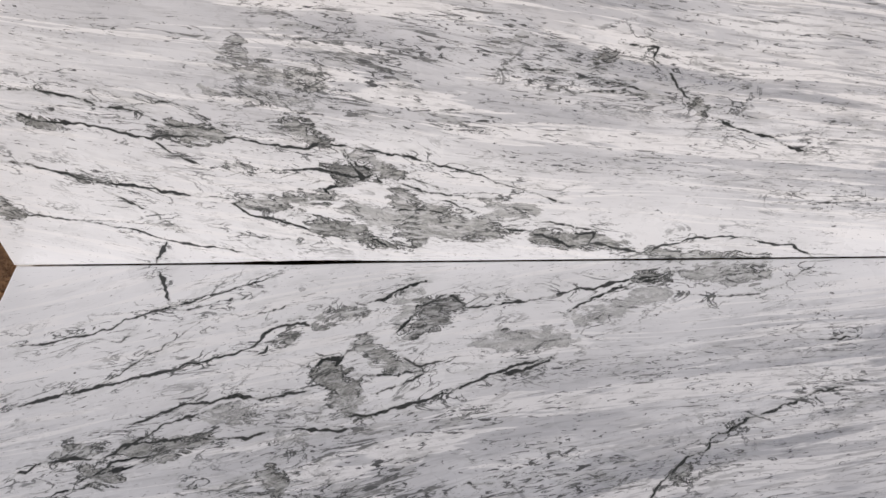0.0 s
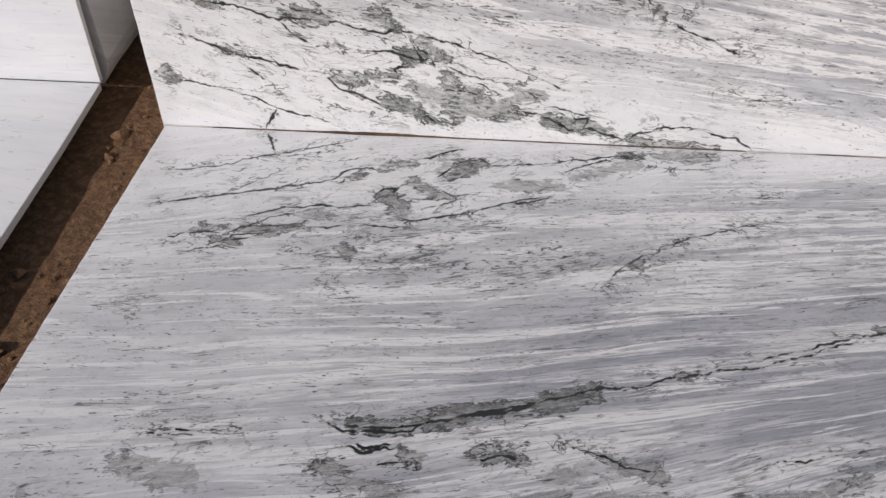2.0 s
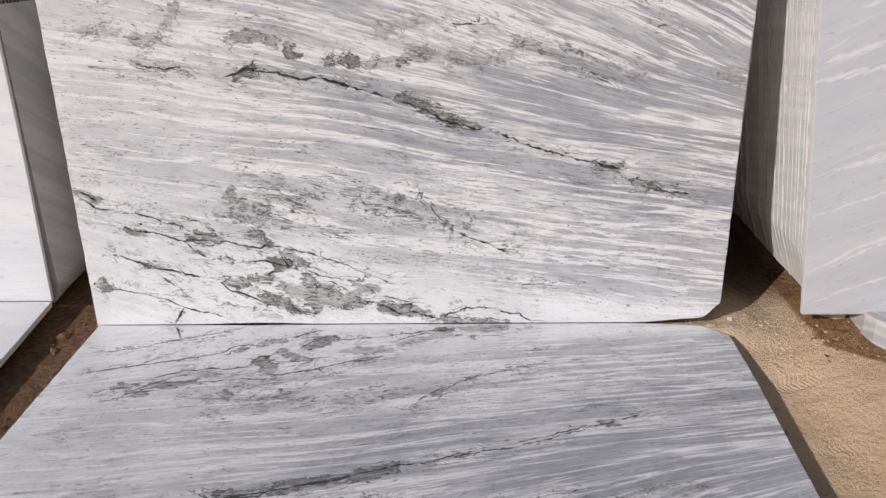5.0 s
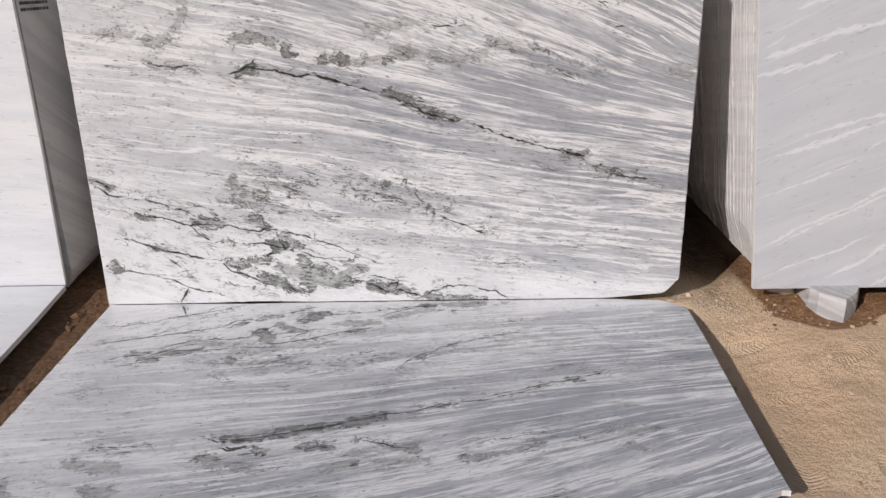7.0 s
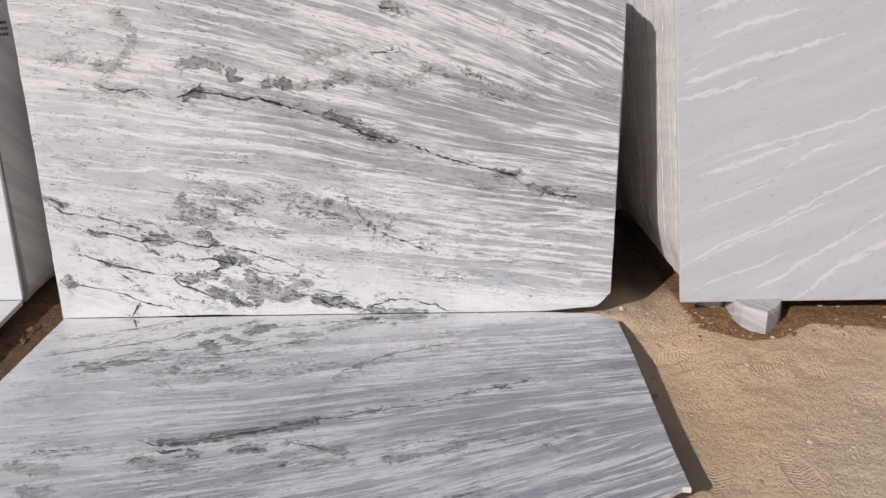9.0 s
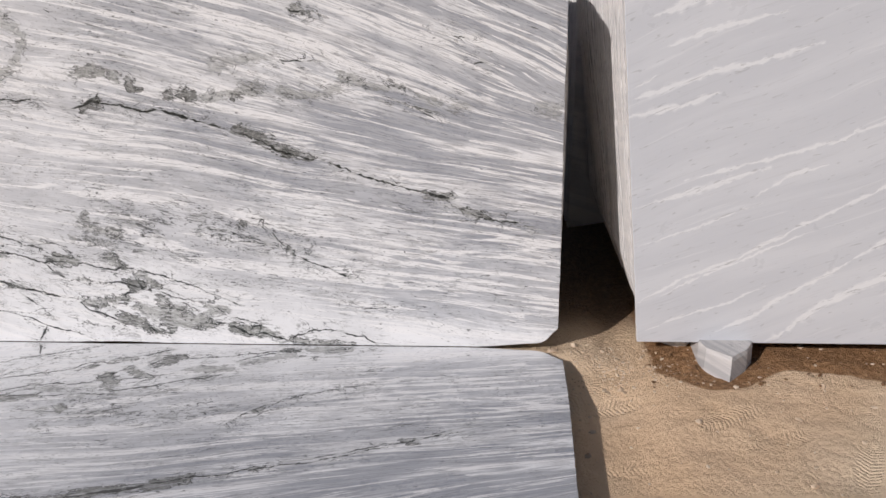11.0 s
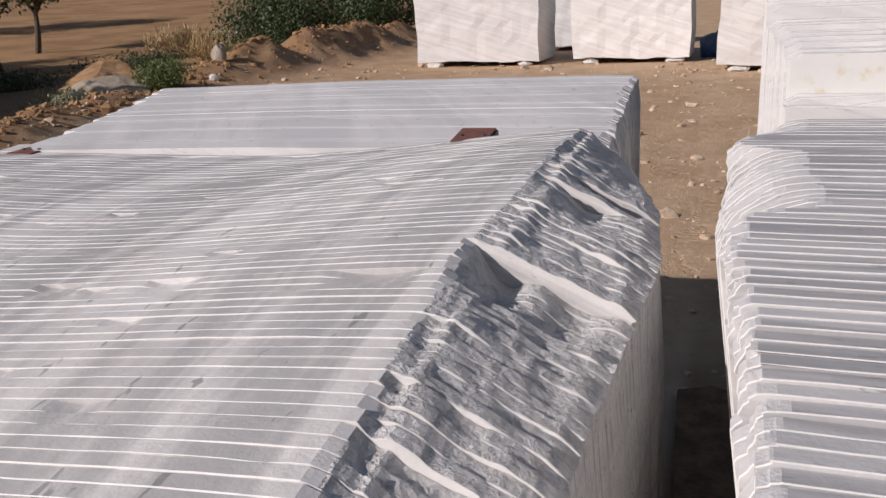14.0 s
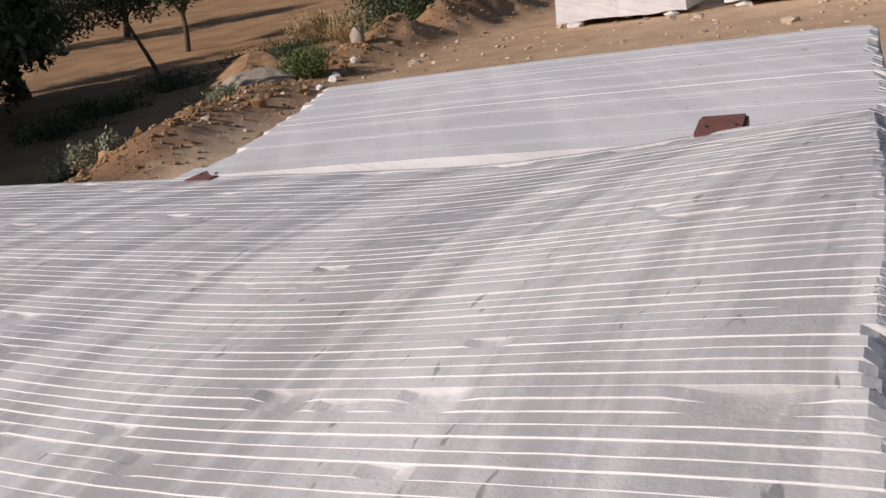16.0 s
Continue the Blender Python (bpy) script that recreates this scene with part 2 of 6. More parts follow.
def sand(name):
    """Trodden sandy earth with grit, sole prints, and dark patches for wet soil and painted shade."""
    n = Nodes(name, 0.92)
    pos = n.position()
    big, mid, fine = n.noise(pos, 0.5, 4.0), n.noise(pos, 3.2, 5.0, 0.6), n.noise(pos, 46.0, 6.0, 0.7)
    col = n.mix(n.step(mid, 0.3, 0.7), (0.62, 0.48, 0.325), (0.715, 0.57, 0.405))
    col = n.mix(n.math("MULTIPLY", n.step(big, 0.45, 0.7), 0.55), col, (0.62, 0.40, 0.235))
    col = n.mix(n.math("MULTIPLY", n.step(fine, 0.54, 0.74), 0.22), col, (0.45, 0.30, 0.185))
    soil = n.attribute("soil").outputs["Fac"]
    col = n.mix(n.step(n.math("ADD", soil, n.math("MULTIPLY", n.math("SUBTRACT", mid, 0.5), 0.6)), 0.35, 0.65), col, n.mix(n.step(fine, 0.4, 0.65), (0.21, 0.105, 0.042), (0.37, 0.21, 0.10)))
    # dark brown mixed in: wet soil, and shade painted into the gaps
    col = n.mix(n.attribute("damp_shade").outputs["Fac"], col, n.mix(n.step(fine, 0.4, 0.65), (0.10, 0.052, 0.025), (0.20, 0.11, 0.055)))
    field = n.attribute("field").outputs["Fac"]
    dry = n.mix(n.step(n.noise(pos, 0.35, 5.0, 0.6), 0.35, 0.65), (0.27, 0.145, 0.06), (0.40, 0.235, 0.105))
    col = n.mix(field, col, dry)
    yard = n.attribute("yard").outputs["Fac"]
    worn = n.mix(n.step(n.noise(pos, 1.1, 5.0, 0.6), 0.35, 0.65), (0.47, 0.30, 0.17), (0.60, 0.41, 0.255))
    worn = n.mix(n.math("MULTIPLY", n.step(n.noise(pos, 14.0, 5.0, 0.7), 0.52, 0.66), 0.35), worn, (0.34, 0.205, 0.11))
    col = n.mix(n.math("MULTIPLY", yard, 0.85), col, worn)
    # sole prints: one per cell, turned at random, ribbed
    cell = n.add("ShaderNodeTexVoronoi", feature="F1")
    n.put(n.scaled(pos, 1.0, 1.0, 0.0), cell.inputs["Vector"])
    cell.inputs["Scale"].default_value = 3.6
    turn = n.add("ShaderNodeVectorRotate", rotation_type="Z_AXIS")
    away = n.add("ShaderNodeVectorMath", operation="SUBTRACT")
    n.put(n.scaled(pos, 1.0, 1.0, 0.0), away.inputs[0]), n.put(cell.outputs["Position"], away.inputs[1])
    n.put(away.outputs[0], turn.inputs["Vector"])
    shade = n.put_in(n.add("ShaderNodeSeparateColor"), cell.outputs["Color"]).outputs
    n.put(n.math("MULTIPLY", shade[0], 6.28), turn.inputs["Angle"])
    px, py, pz = n.split(turn.outputs[0])
    shape = n.math("ADD", n.math("POWER", n.math("DIVIDE", px, 0.13), 2.0), n.math("POWER", n.math("DIVIDE", py, 0.048), 2.0))
    sole = n.math("MULTIPLY", n.step(shape, 1.25, 0.6), n.math("MULTIPLY", n.math("GREATER_THAN", shade[1], 0.2), n.math("MULTIPLY", n.step(soil, 0.3, 0.1), n.step(mid, 0.35, 0.6))))
    ribs = n.math("SINE", n.math("MULTIPLY", n.math("ADD", px, n.math("MULTIPLY", n.math("ABSOLUTE", py), 0.5)), 380.0))
    relief = n.math("ADD", n.math("MULTIPLY", n.math("MULTIPLY", ribs, sole), 0.065), n.math("MULTIPLY", sole, -0.25))
    relief = n.math("ADD", relief, n.math("ADD", n.math("MULTIPLY", fine, 0.55), n.math("MULTIPLY", n.noise(pos, 13.0, 7.0, 0.68), 0.9)))
    n.bump(relief, 0.9, 0.026)
    return n.done(col)


def mottled(name, a, b, scale, rough=0.8, bump=0.3, distance=0.01, third=None):
    n = Nodes(name, rough)
    pos = n.position()
    f = n.noise(pos, scale, 5.0, 0.65)
    col = n.mix(n.step(f, 0.35, 0.65), a, b)
    if third:
        col = n.mix(n.math("MULTIPLY", n.step(n.noise(pos, scale * 3.7, 3.0), 0.55, 0.7), 0.6), col, third)
    n.bump(n.math("ADD", f, n.noise(pos, scale * 6, 4.0)), bump, distance)
    return n.done(col)


def leafage(name, a, b):
    """Leaves that differ from one to the next."""
    n = Nodes(name, 0.6)
    rnd = n.add("ShaderNodeNewGeometry").outputs["Random Per Island"]
    col = n.mix(rnd, a, b)
    col = n.mix(n.math("MULTIPLY", n.noise(n.position(), 5.0, 2.0), 0.4), col, b)
    return n.done(col)


M_BOOK = bookmatched_marble("bookmatched_marble")
M_STACK = sawn_marble("banded_sawn_marble", (0.74, 0.72, 0.70), (0.45, 0.44, 0.435), 0.45, -0.08, 0.95, 0.5, 0.6, 0.3)
M_EDGE = mottled("fresh_marble_edge", (0.74, 0.72, 0.70), (0.66, 0.645, 0.63), 60.0, 0.5, 0.2, 0.002)
M_BROKEN = broken_marble("broken_marble")
M_BACK = sawn_marble("pale_sawn_marble", (0.76, 0.74, 0.725), (0.60, 0.59, 0.585), 0.33, 0.16, 0.6, 0.5, 0.3, 0.15, 0.0)
M_RIGHT = streaked_face("grey_streaked_marble", (0.55, 0.57, 0.605), (0.70, 0.715, 0.735), (0.465, 0.485, 0.525), 0.40, 0.8, 0.3, True)
M_RIGHT_SAWN = sawn_marble("grey_sawn_marble", (0.62, 0.61, 0.605), (0.37, 0.365, 0.37), 0.05, 1.2, 0.9, 0.55)
M_LEFT = streaked_face("white_veined_marble", (0.72, 0.725, 0.735), (0.75, 0.745, 0.74), (0.56, 0.59, 0.64), -0.06, 0.5, 0.3)
M_SIDE = sawn_marble("smooth_sawn_side", (0.55, 0.545, 0.54), (0.40, 0.40, 0.41), 0.9, 0.6, 0.8, 0.55, 0.4, 0.1)
M_CHALK = sawn_marble("rough_white_marble", (0.72, 0.70, 0.68), (0.54, 0.54, 0.55), 0.3, 0.2, 0.6, 0.7, 0.35, 0.5)
M_HEWN = sawn_marble("hewn_marble", (0.62, 0.60, 0.585), (0.36, 0.36, 0.37), 0.8, 0.5, 0.9, 0.7, 0.6, 0.9)
M_STAINED = mottled("ochre_stained_marble", (0.70, 0.68, 0.65), (0.66, 0.655, 0.64), 6.0, 0.6, 0.2, 0.002, (0.58, 0.47, 0.27))
M_SAND = sand("trodden_sand")
M_ROCK = mottled("field_rock", (0.34, 0.27, 0.20), (0.42, 0.36, 0.29), 3.0, 0.9, 0.6, 0.03, (0.22, 0.18, 0.14))
M_PEBBLE = mottled("pebble", (0.42, 0.30, 0.20), (0.58, 0.47, 0.36), 9.0, 0.9, 0.4, 0.01)
M_WHITESTONE = mottled("white_rubble", (0.70, 0.68, 0.65), (0.52, 0.49, 0.45), 14.0, 0.75, 0.6, 0.01)
M_CLOD = mottled("brown_earth", (0.30, 0.165, 0.075), (0.44, 0.27, 0.135), 4.0, 0.95, 0.8, 0.04)
# earth of clods and stones; on the offcut its dark brown paints shade
M_DAMP_SHADE = mottled("damp_shaded_earth", (0.13, 0.068, 0.032), (0.22, 0.125, 0.06), 9.0, 0.95, 0.8, 0.02)
M_RUST = mottled("rusty_red_paint", (0.165, 0.062, 0.045), (0.23, 0.095, 0.07), 30.0, 0.65, 0.3, 0.002, (0.09, 0.04, 0.03))
M_INK = mottled("marking_ink", (0.045, 0.045, 0.05), (0.07, 0.07, 0.08), 30.0)
M_REDINK = mottled("red_chalk", (0.42, 0.08, 0.10), (0.50, 0.14, 0.15), 30.0)
M_BARK = mottled("bark", (0.085, 0.062, 0.045), (0.15, 0.115, 0.085), 12.0, 0.95, 0.8, 0.03)
M_LEAF = leafage("dark_olive_leaf", (0.045, 0.062, 0.022), (0.095, 0.115, 0.05))
M_SHRUB = leafage("deep_green_leaf", (0.028, 0.050, 0.018), (0.065, 0.10, 0.035))
M_BUSH = leafage("fresh_green_leaf", (0.085, 0.125, 0.03), (0.15, 0.19, 0.06))
M_WEED = leafage("grey_green_leaf", (0.17, 0.19, 0.11), (0.31, 0.32, 0.21))
M_STRAW = leafage("dry_straw", (0.38, 0.25, 0.11), (0.52, 0.38, 0.20))
M_TWIG = mottled("dry_twig", (0.16, 0.11, 0.07), (0.24, 0.17, 0.11), 20.0)


# ---- numbers: smooth noise on arrays ----
def lattice(ix, iy, seed):
    k = (ix.astype(np.int64) * 374761393 + iy.astype(np.int64) * 668265263 + seed * 974711) & 0x7FFFFFFF
    k = ((k ^ (k >> 13)) * 1274126177) & 0x7FFFFFFF
    return ((k ^ (k >> 16)) & 0xFFFF) / 65535.0


def waves(x, y, seed=0, octaves=3):
    """Value noise from -1 to 1 on arrays or numbers."""
    x, y = np.broadcast_arrays(np.asarray(x, float), np.asarray(y, float))
    total, gain, norm = np.zeros(x.shape), 1.0, 0.0
    for o in range(octaves):
        ix, iy = np.floor(x), np.floor(y)
        fx, fy = x - ix, y - iy
        fx, fy = fx * fx * (3 - 2 * fx), fy * fy * (3 - 2 * fy)
        a, b = lattice(ix, iy, seed + o), lattice(ix + 1, iy, seed + o)
        c, d = lattice(ix, iy + 1, seed + o), lattice(ix + 1, iy + 1, seed + o)
        total += gain * ((a + (b - a) * fx) * (1 - fy) + (c + (d - c) * fx) * fy)
        norm += gain
        gain, x, y = gain * 0.5, x * 2.03 + 11.7, y * 2.03 + 5.3
    return 2 * total / norm - 1


def ease(v, low, high):
    u = np.clip((np.asarray(v, float) - low) / (high - low), 0, 1)
    return u * u * (3 - 2 * u)


# ---- the marble's drawing: veins and mineral patches, in metres along and away from the seam ----
standing, lying = {"veins": [], "patches": [], "rise": 0.004}, {"veins": [], "patches": []}


def vein(face, width, *xy):
    face["veins"].append((width * 0.001, np.array(xy, float).reshape(-1, 2)))


def patch(face, dark, *xyr):
    face["patches"].append((dark, np.array(xyr, float).reshape(-1, 3)))


vein(standing, 2.2, 0.154, 0.472, 0.203, 0.475, 0.247, 0.459, 0.293, 0.447, 0.317, 0.433, 0.352, 0.427, 0.397, 0.408, 0.428, 0.389, 0.478, 0.38, 0.537, 0.369)
vein(standing, 3.0, 0.136, 0.423, 0.188, 0.402, 0.227, 0.395, 0.286, 0.389, 0.332, 0.372, 0.379, 0.354, 0.424, 0.367, 0.473, 0.359, 0.545, 0.354, 0.605, 0.336, 0.667, 0.329, 0.695, 0.343)
vein(standing, 2.5, 0.379, 0.354, 0.405, 0.333, 0.441, 0.305, 0.47, 0.288)
vein(standing, 3.0, 0.091, 0.303, 0.139, 0.289, 0.188, 0.275, 0.225, 0.256, 0.276, 0.243, 0.337, 0.228, 0.42, 0.204, 0.524, 0.193)
vein(standing, 2.6, 0.524, 0.193, 0.5, 0.183, 0.533, 0.147, 0.588, 0.131, 0.62, 0.114, 0.664, 0.093, 0.721, 0.069, 0.78, 0.072, 0.826, 0.029)
vein(standing, 2.6, 0.586, 0.274, 0.639, 0.271, 0.683, 0.277, 0.725, 0.26, 0.768, 0.252, 0.79, 0.259, 0.811, 0.23)
vein(standing, 2.6, 0.709, 0.2, 0.694, 0.223, 0.733, 0.23, 0.768, 0.248, 0.749, 0.295, 0.735, 0.323)
vein(standing, 2.2, 0.69, 0.349, 0.741, 0.329, 0.793, 0.316, 0.856, 0.304, 0.932, 0.278, 0.998, 0.252, 1.054, 0.222, 1.124, 0.192, 1.182, 0.171)
vein(standing, 2.0, 0.034, 0.148, 0.104, 0.153, 0.146, 0.143, 0.221, 0.127, 0.285, 0.11, 0.324, 0.082, 0.39, 0.062, 0.469, 0.043, 0.524, 0.013, 0.558, -0.002)
vein(standing, 1.3, 0.26, 0.224, 0.305, 0.186, 0.342, 0.155, 0.378, 0.115)
vein(standing, 3.0, 0.348, 0.074, 0.326, 0.04, 0.297, -0.006)
vein(standing, 1.2, 0.479, 0.098, 0.535, 0.086, 0.637, 0.059)
vein(standing, 3.0, 1.05, 0.096, 1.098, 0.091, 1.147, 0.071, 1.197, 0.045, 1.257, 0.045, 1.307, 0.036, 1.359, 0.014)
vein(standing, 2.2, 1.359, 0.014, 1.389, 0.044, 1.446, 0.061, 1.527, 0.069, 1.592, 0.052, 1.669, 0.034, 1.729, -0.002)
vein(standing, 1.6, 1.083, 0.129, 1.142, 0.117, 1.202, 0.104, 1.251, 0.087)
vein(standing, 1.6, 1.051, 0.507, 1.095, 0.501, 1.165, 0.49, 1.237, 0.468, 1.323, 0.441)
vein(standing, 1.3, 1.145, 0.454, 1.24, 0.45, 1.323, 0.438)
vein(standing, 1.8, 1.223, 0.56, 1.263, 0.549, 1.297, 0.543, 1.292, 0.521, 1.322, 0.492, 1.345, 0.456, 1.382, 0.426)
vein(standing, 1.6, 1.382, 0.422, 1.42, 0.413, 1.469, 0.422)
vein(standing, 3.0, 1.414, 0.394, 1.473, 0.368, 1.521, 0.348, 1.571, 0.321, 1.641, 0.303)
vein(standing, 1.1, 1.593, 0.17, 1.72, 0.17, 1.81, 0.174)
vein(standing, 2.0, 0.899, 0.192, 0.944, 0.177, 1.002, 0.145, 0.933, 0.153, 0.887, 0.185)
vein(standing, 2.0, 0.855, 0.245, 0.899, 0.227, 0.943, 0.207)
vein(standing, 1.4, 0.66, 0.602, 0.697, 0.597, 0.724, 0.593)
vein(standing, 4.1, 0.582, 0.98, 0.639, 0.991, 0.686, 1.014, 0.731, 1.003, 0.798, 0.991, 0.865, 0.973, 0.934, 0.979, 1.002, 0.956, 1.093, 0.933, 1.208, 0.897)
vein(standing, 3.2, 0.686, 1.014, 0.711, 1.048)
vein(standing, 3.5, 1.208, 0.897, 1.255, 0.885, 1.301, 0.861, 1.395, 0.813, 1.49, 0.789, 1.538, 0.8)
vein(standing, 2.2, 1.538, 0.788, 1.634, 0.746, 1.756, 0.701, 1.879, 0.671, 1.978, 0.65, 2.053, 0.637)
vein(standing, 3.0, 1.879, 0.671, 1.966, 0.645, 2.053, 0.637)
vein(standing, 3.0, 2.029, 0.612, 2.106, 0.573, 2.157, 0.552, 2.258, 0.546, 2.336, 0.519)
vein(standing, 2.2, 0.276, 1.048, 0.317, 1.019, 0.395, 1.014, 0.484, 1.019)
vein(standing, 3.0, -0.02, 0.57, 0.045, 0.54, 0.088, 0.515)
vein(standing, 2.4, -0, 0.545, 0.062, 0.495, 0.141, 0.474)
vein(standing, 1.8, 1.425, 1.346, 1.484, 1.336, 1.543, 1.332)
vein(standing, 1.4, 1.977, 1.258, 2.031, 1.248, 2.098, 1.24)
vein(standing, 1.6, 2.11, 1.14, 2.117, 1.154, 2.164, 1.154)
vein(standing, 2.2, 1.384, 1.162, 1.477, 1.161, 1.583, 1.155)
vein(standing, 1.5, 1.795, 1.021, 1.881, 0.992, 1.967, 0.964)
vein(standing, 1.6, 0.29, 0.439, 0.338, 0.43, 0.4, 0.439, 0.471, 0.445)
vein(standing, 1.6, 0.833, 0.237, 0.888, 0.208, 0.977, 0.192, 1.045, 0.184)
vein(standing, 2.2, 0.819, 0.154, 0.876, 0.161, 0.944, 0.141)
vein(standing, 2.4, 1.168, 0.096, 1.24, 0.079, 1.233, 0.045, 1.268, 0.053)
vein(standing, 1.6, 0.74, 0.323, 0.754, 0.295, 0.79, 0.259, 0.805, 0.23)
patch(standing, 0.3, 0.528, 0.186, 0.01, 0.582, 0.173, 0.018, 0.652, 0.19, 0.01, 0.709, 0.197, 0.008)
patch(standing, 0.4, 0.656, 0.119, 0.022, 0.712, 0.102, 0.02, 0.757, 0.081, 0.012, 0.814, 0.038, 0.006)
patch(standing, 0.45, 0.832, 0.2, 0.01, 0.853, 0.154, 0.026, 0.869, 0.097, 0.034, 0.85, 0.046, 0.014)
patch(standing, 0.3, 0.875, 0.113, 0.036, 0.945, 0.097, 0.026, 1.027, 0.088, 0.014, 1.069, 0.085, 0.008)
patch(standing, 0.15, 0.773, 0.146, 0.03, 0.818, 0.13, 0.03)
patch(standing, 0.4, 1.122, 0.079, 0.008, 1.182, 0.071, 0.016, 1.256, 0.053, 0.01, 1.319, 0.036, 0.006)
patch(standing, 0.3, 1.382, 0.018, 0.01, 1.433, 0.009, 0.012, 1.484, -0, 0.006)
patch(standing, 0.3, 0.653, 0.389, 0.016, 0.675, 0.35, 0.014, 0.689, 0.34, 0.006)
patch(standing, 0.6, 0.726, 0.274, 0.01, 0.757, 0.259, 0.012, 0.735, 0.245, 0.01)
patch(standing, 0.3, 0.043, 0.172, 0.016, 0.072, 0.159, 0.01)
patch(standing, 0.35, 0.405, 0.376, 0.006, 0.454, 0.363, 0.01, 0.515, 0.359, 0.006)
patch(standing, 0.3, 0.523, 0.284, 0.005, 0.564, 0.274, 0.006)
patch(standing, 0.2, 0.589, 0.559, 0.012, 0.576, 0.537, 0.008)
patch(standing, 0.2, 0.59, 0.506, 0.01, 0.628, 0.501, 0.006)
patch(standing, 0.25, 0.666, 0.494, 0.01, 0.713, 0.48, 0.008)
patch(standing, 0.12, 0.581, 0.451, 0.02, 0.67, 0.445, 0.018)
patch(standing, 0.2, 0.514, 0.463, 0.01, 0.533, 0.457, 0.006)
patch(standing, 0.2, 1.012, 0.169, 0.012, 1.037, 0.137, 0.01, 1.115, 0.161, 0.01)
patch(standing, 0.2, 0.772, 0.313, 0.01, 0.812, 0.259, 0.012)
patch(standing, 0.5, 1.194, 0.529, 0.006, 1.208, 0.532, 0.005)
patch(standing, 0.3, 1.381, 0.43, 0.008, 1.393, 0.42, 0.006)
patch(standing, 0.6, 0.639, 0.987, 0.012, 0.697, 1.003, 0.014)
patch(standing, 0.5, 0.838, 1.093, 0.01, 0.859, 1.059, 0.01)
patch(standing, 0.6, 0.96, 1.044, 0.01, 1.051, 1.041, 0.011)
patch(standing, 0.6, 1.22, 0.909, 0.008, 1.301, 0.873, 0.018, 1.371, 0.837, 0.012, 1.466, 0.794, 0.01)
patch(standing, 0.2, 0.295, 1.115, 0.018, 0.349, 1.104, 0.016, 0.385, 1.137, 0.012)
patch(standing, 0.25, 0.638, 1.109, 0.01, 0.706, 1.127, 0.014, 0.783, 1.109, 0.008)
patch(standing, 0.15, 1.096, 1.025, 0.01, 1.212, 1.041, 0.012, 1.328, 1.071, 0.012)
patch(standing, 0.15, 1.397, 1.041, 0.013, 1.49, 1.041, 0.015, 1.606, 1.06, 0.01)
patch(standing, 0.15, 1.606, 1.101, 0.013, 1.747, 1.071, 0.015, 1.841, 1.06, 0.008)
patch(standing, 0.15, 1.913, 1.025, 0.008, 1.985, 1.018, 0.008)
patch(standing, 0.12, 2.034, 1.001, 0.009, 2.082, 0.994, 0.011)
patch(standing, 0.1, 2.348, 0.989, 0.016, 2.421, 0.984, 0.02)
patch(standing, 0.12, 0.404, 1.311, 0.014, 0.451, 1.247, 0.014, 0.414, 1.159, 0.012)
patch(standing, 0.12, 0.125, 1.152, 0.012, 0.255, 1.144, 0.014)
patch(standing, 0.4, 1.929, 0.655, 0.008, 2.028, 0.64, 0.006)
patch(standing, 0.3, 2.093, 0.586, 0.01, 2.157, 0.56, 0.01)
patch(standing, 0.3, 1.22, 1.037, 0.012, 1.288, 1.054, 0.01)
patch(standing, 0.25, 1.462, 1.342, 0.008, 1.528, 1.332, 0.006)
patch(standing, 0.12, 1.156, 1.145, 0.02, 1.338, 1.173, 0.014)
patch(standing, 0.25, 0.001, 0.557, 0.008, 0.066, 0.525, 0.01)
patch(standing, 0.35, 0.437, 0.38, 0.012, 0.496, 0.367, 0.012)
patch(standing, 0.15, 1.024, 0.161, 0.018, 1.103, 0.165, 0.012)
patch(standing, 0.3, 0.801, 0.271, 0.014, 0.822, 0.252, 0.01)
patch(standing, 0.3, 1.382, 0.021, 0.016, 1.496, -0.001, 0.012, 1.607, -0.005, 0.008)
patch(standing, 0.4, 1.134, 0.084, 0.014, 1.231, 0.057, 0.02, 1.293, 0.043, 0.01)
patch(standing, 0.4, 0.188, 0.402, 0.006, 0.236, 0.392, 0.008)
patch(standing, 0.4, 0.227, 0.261, 0.006, 0.287, 0.243, 0.006)
patch(standing, 0.3, 0.898, 0.121, 0.045, 1.004, 0.096, 0.024)
patch(standing, 0.2, 0.74, 0.162, 0.016, 0.807, 0.138, 0.022)
patch(standing, 0.2, 0.286, 0.115, 0.012)
vein(lying, 2.0, 0.053, 0.211, 0.118, 0.207, 0.18, 0.191, 0.242, 0.173, 0.27, 0.151, 0.322, 0.129, 0.397, 0.104, 0.468, 0.076, 0.518, 0.053, 0.574, 0.029)
vein(lying, 3.0, 0.308, 0.015, 0.326, 0.044, 0.348, 0.091, 0.357, 0.107)
vein(lying, 3.0, 0.102, 0.354, 0.15, 0.34, 0.208, 0.325, 0.257, 0.31, 0.326, 0.29, 0.398, 0.27, 0.449, 0.253, 0.512, 0.237, 0.541, 0.214, 0.57, 0.181, 0.624, 0.16, 0.659, 0.17)
vein(lying, 1.4, 0.257, 0.31, 0.291, 0.276, 0.326, 0.243, 0.373, 0.209, 0.43, 0.152)
vein(lying, 2.2, 0.574, 0.21, 0.567, 0.237, 0.545, 0.24)
vein(lying, 2.6, 0.759, 0.116, 0.804, 0.101, 0.839, 0.07, 0.898, 0.055)
vein(lying, 2.2, 0.659, 0.167, 0.69, 0.131, 0.736, 0.124)
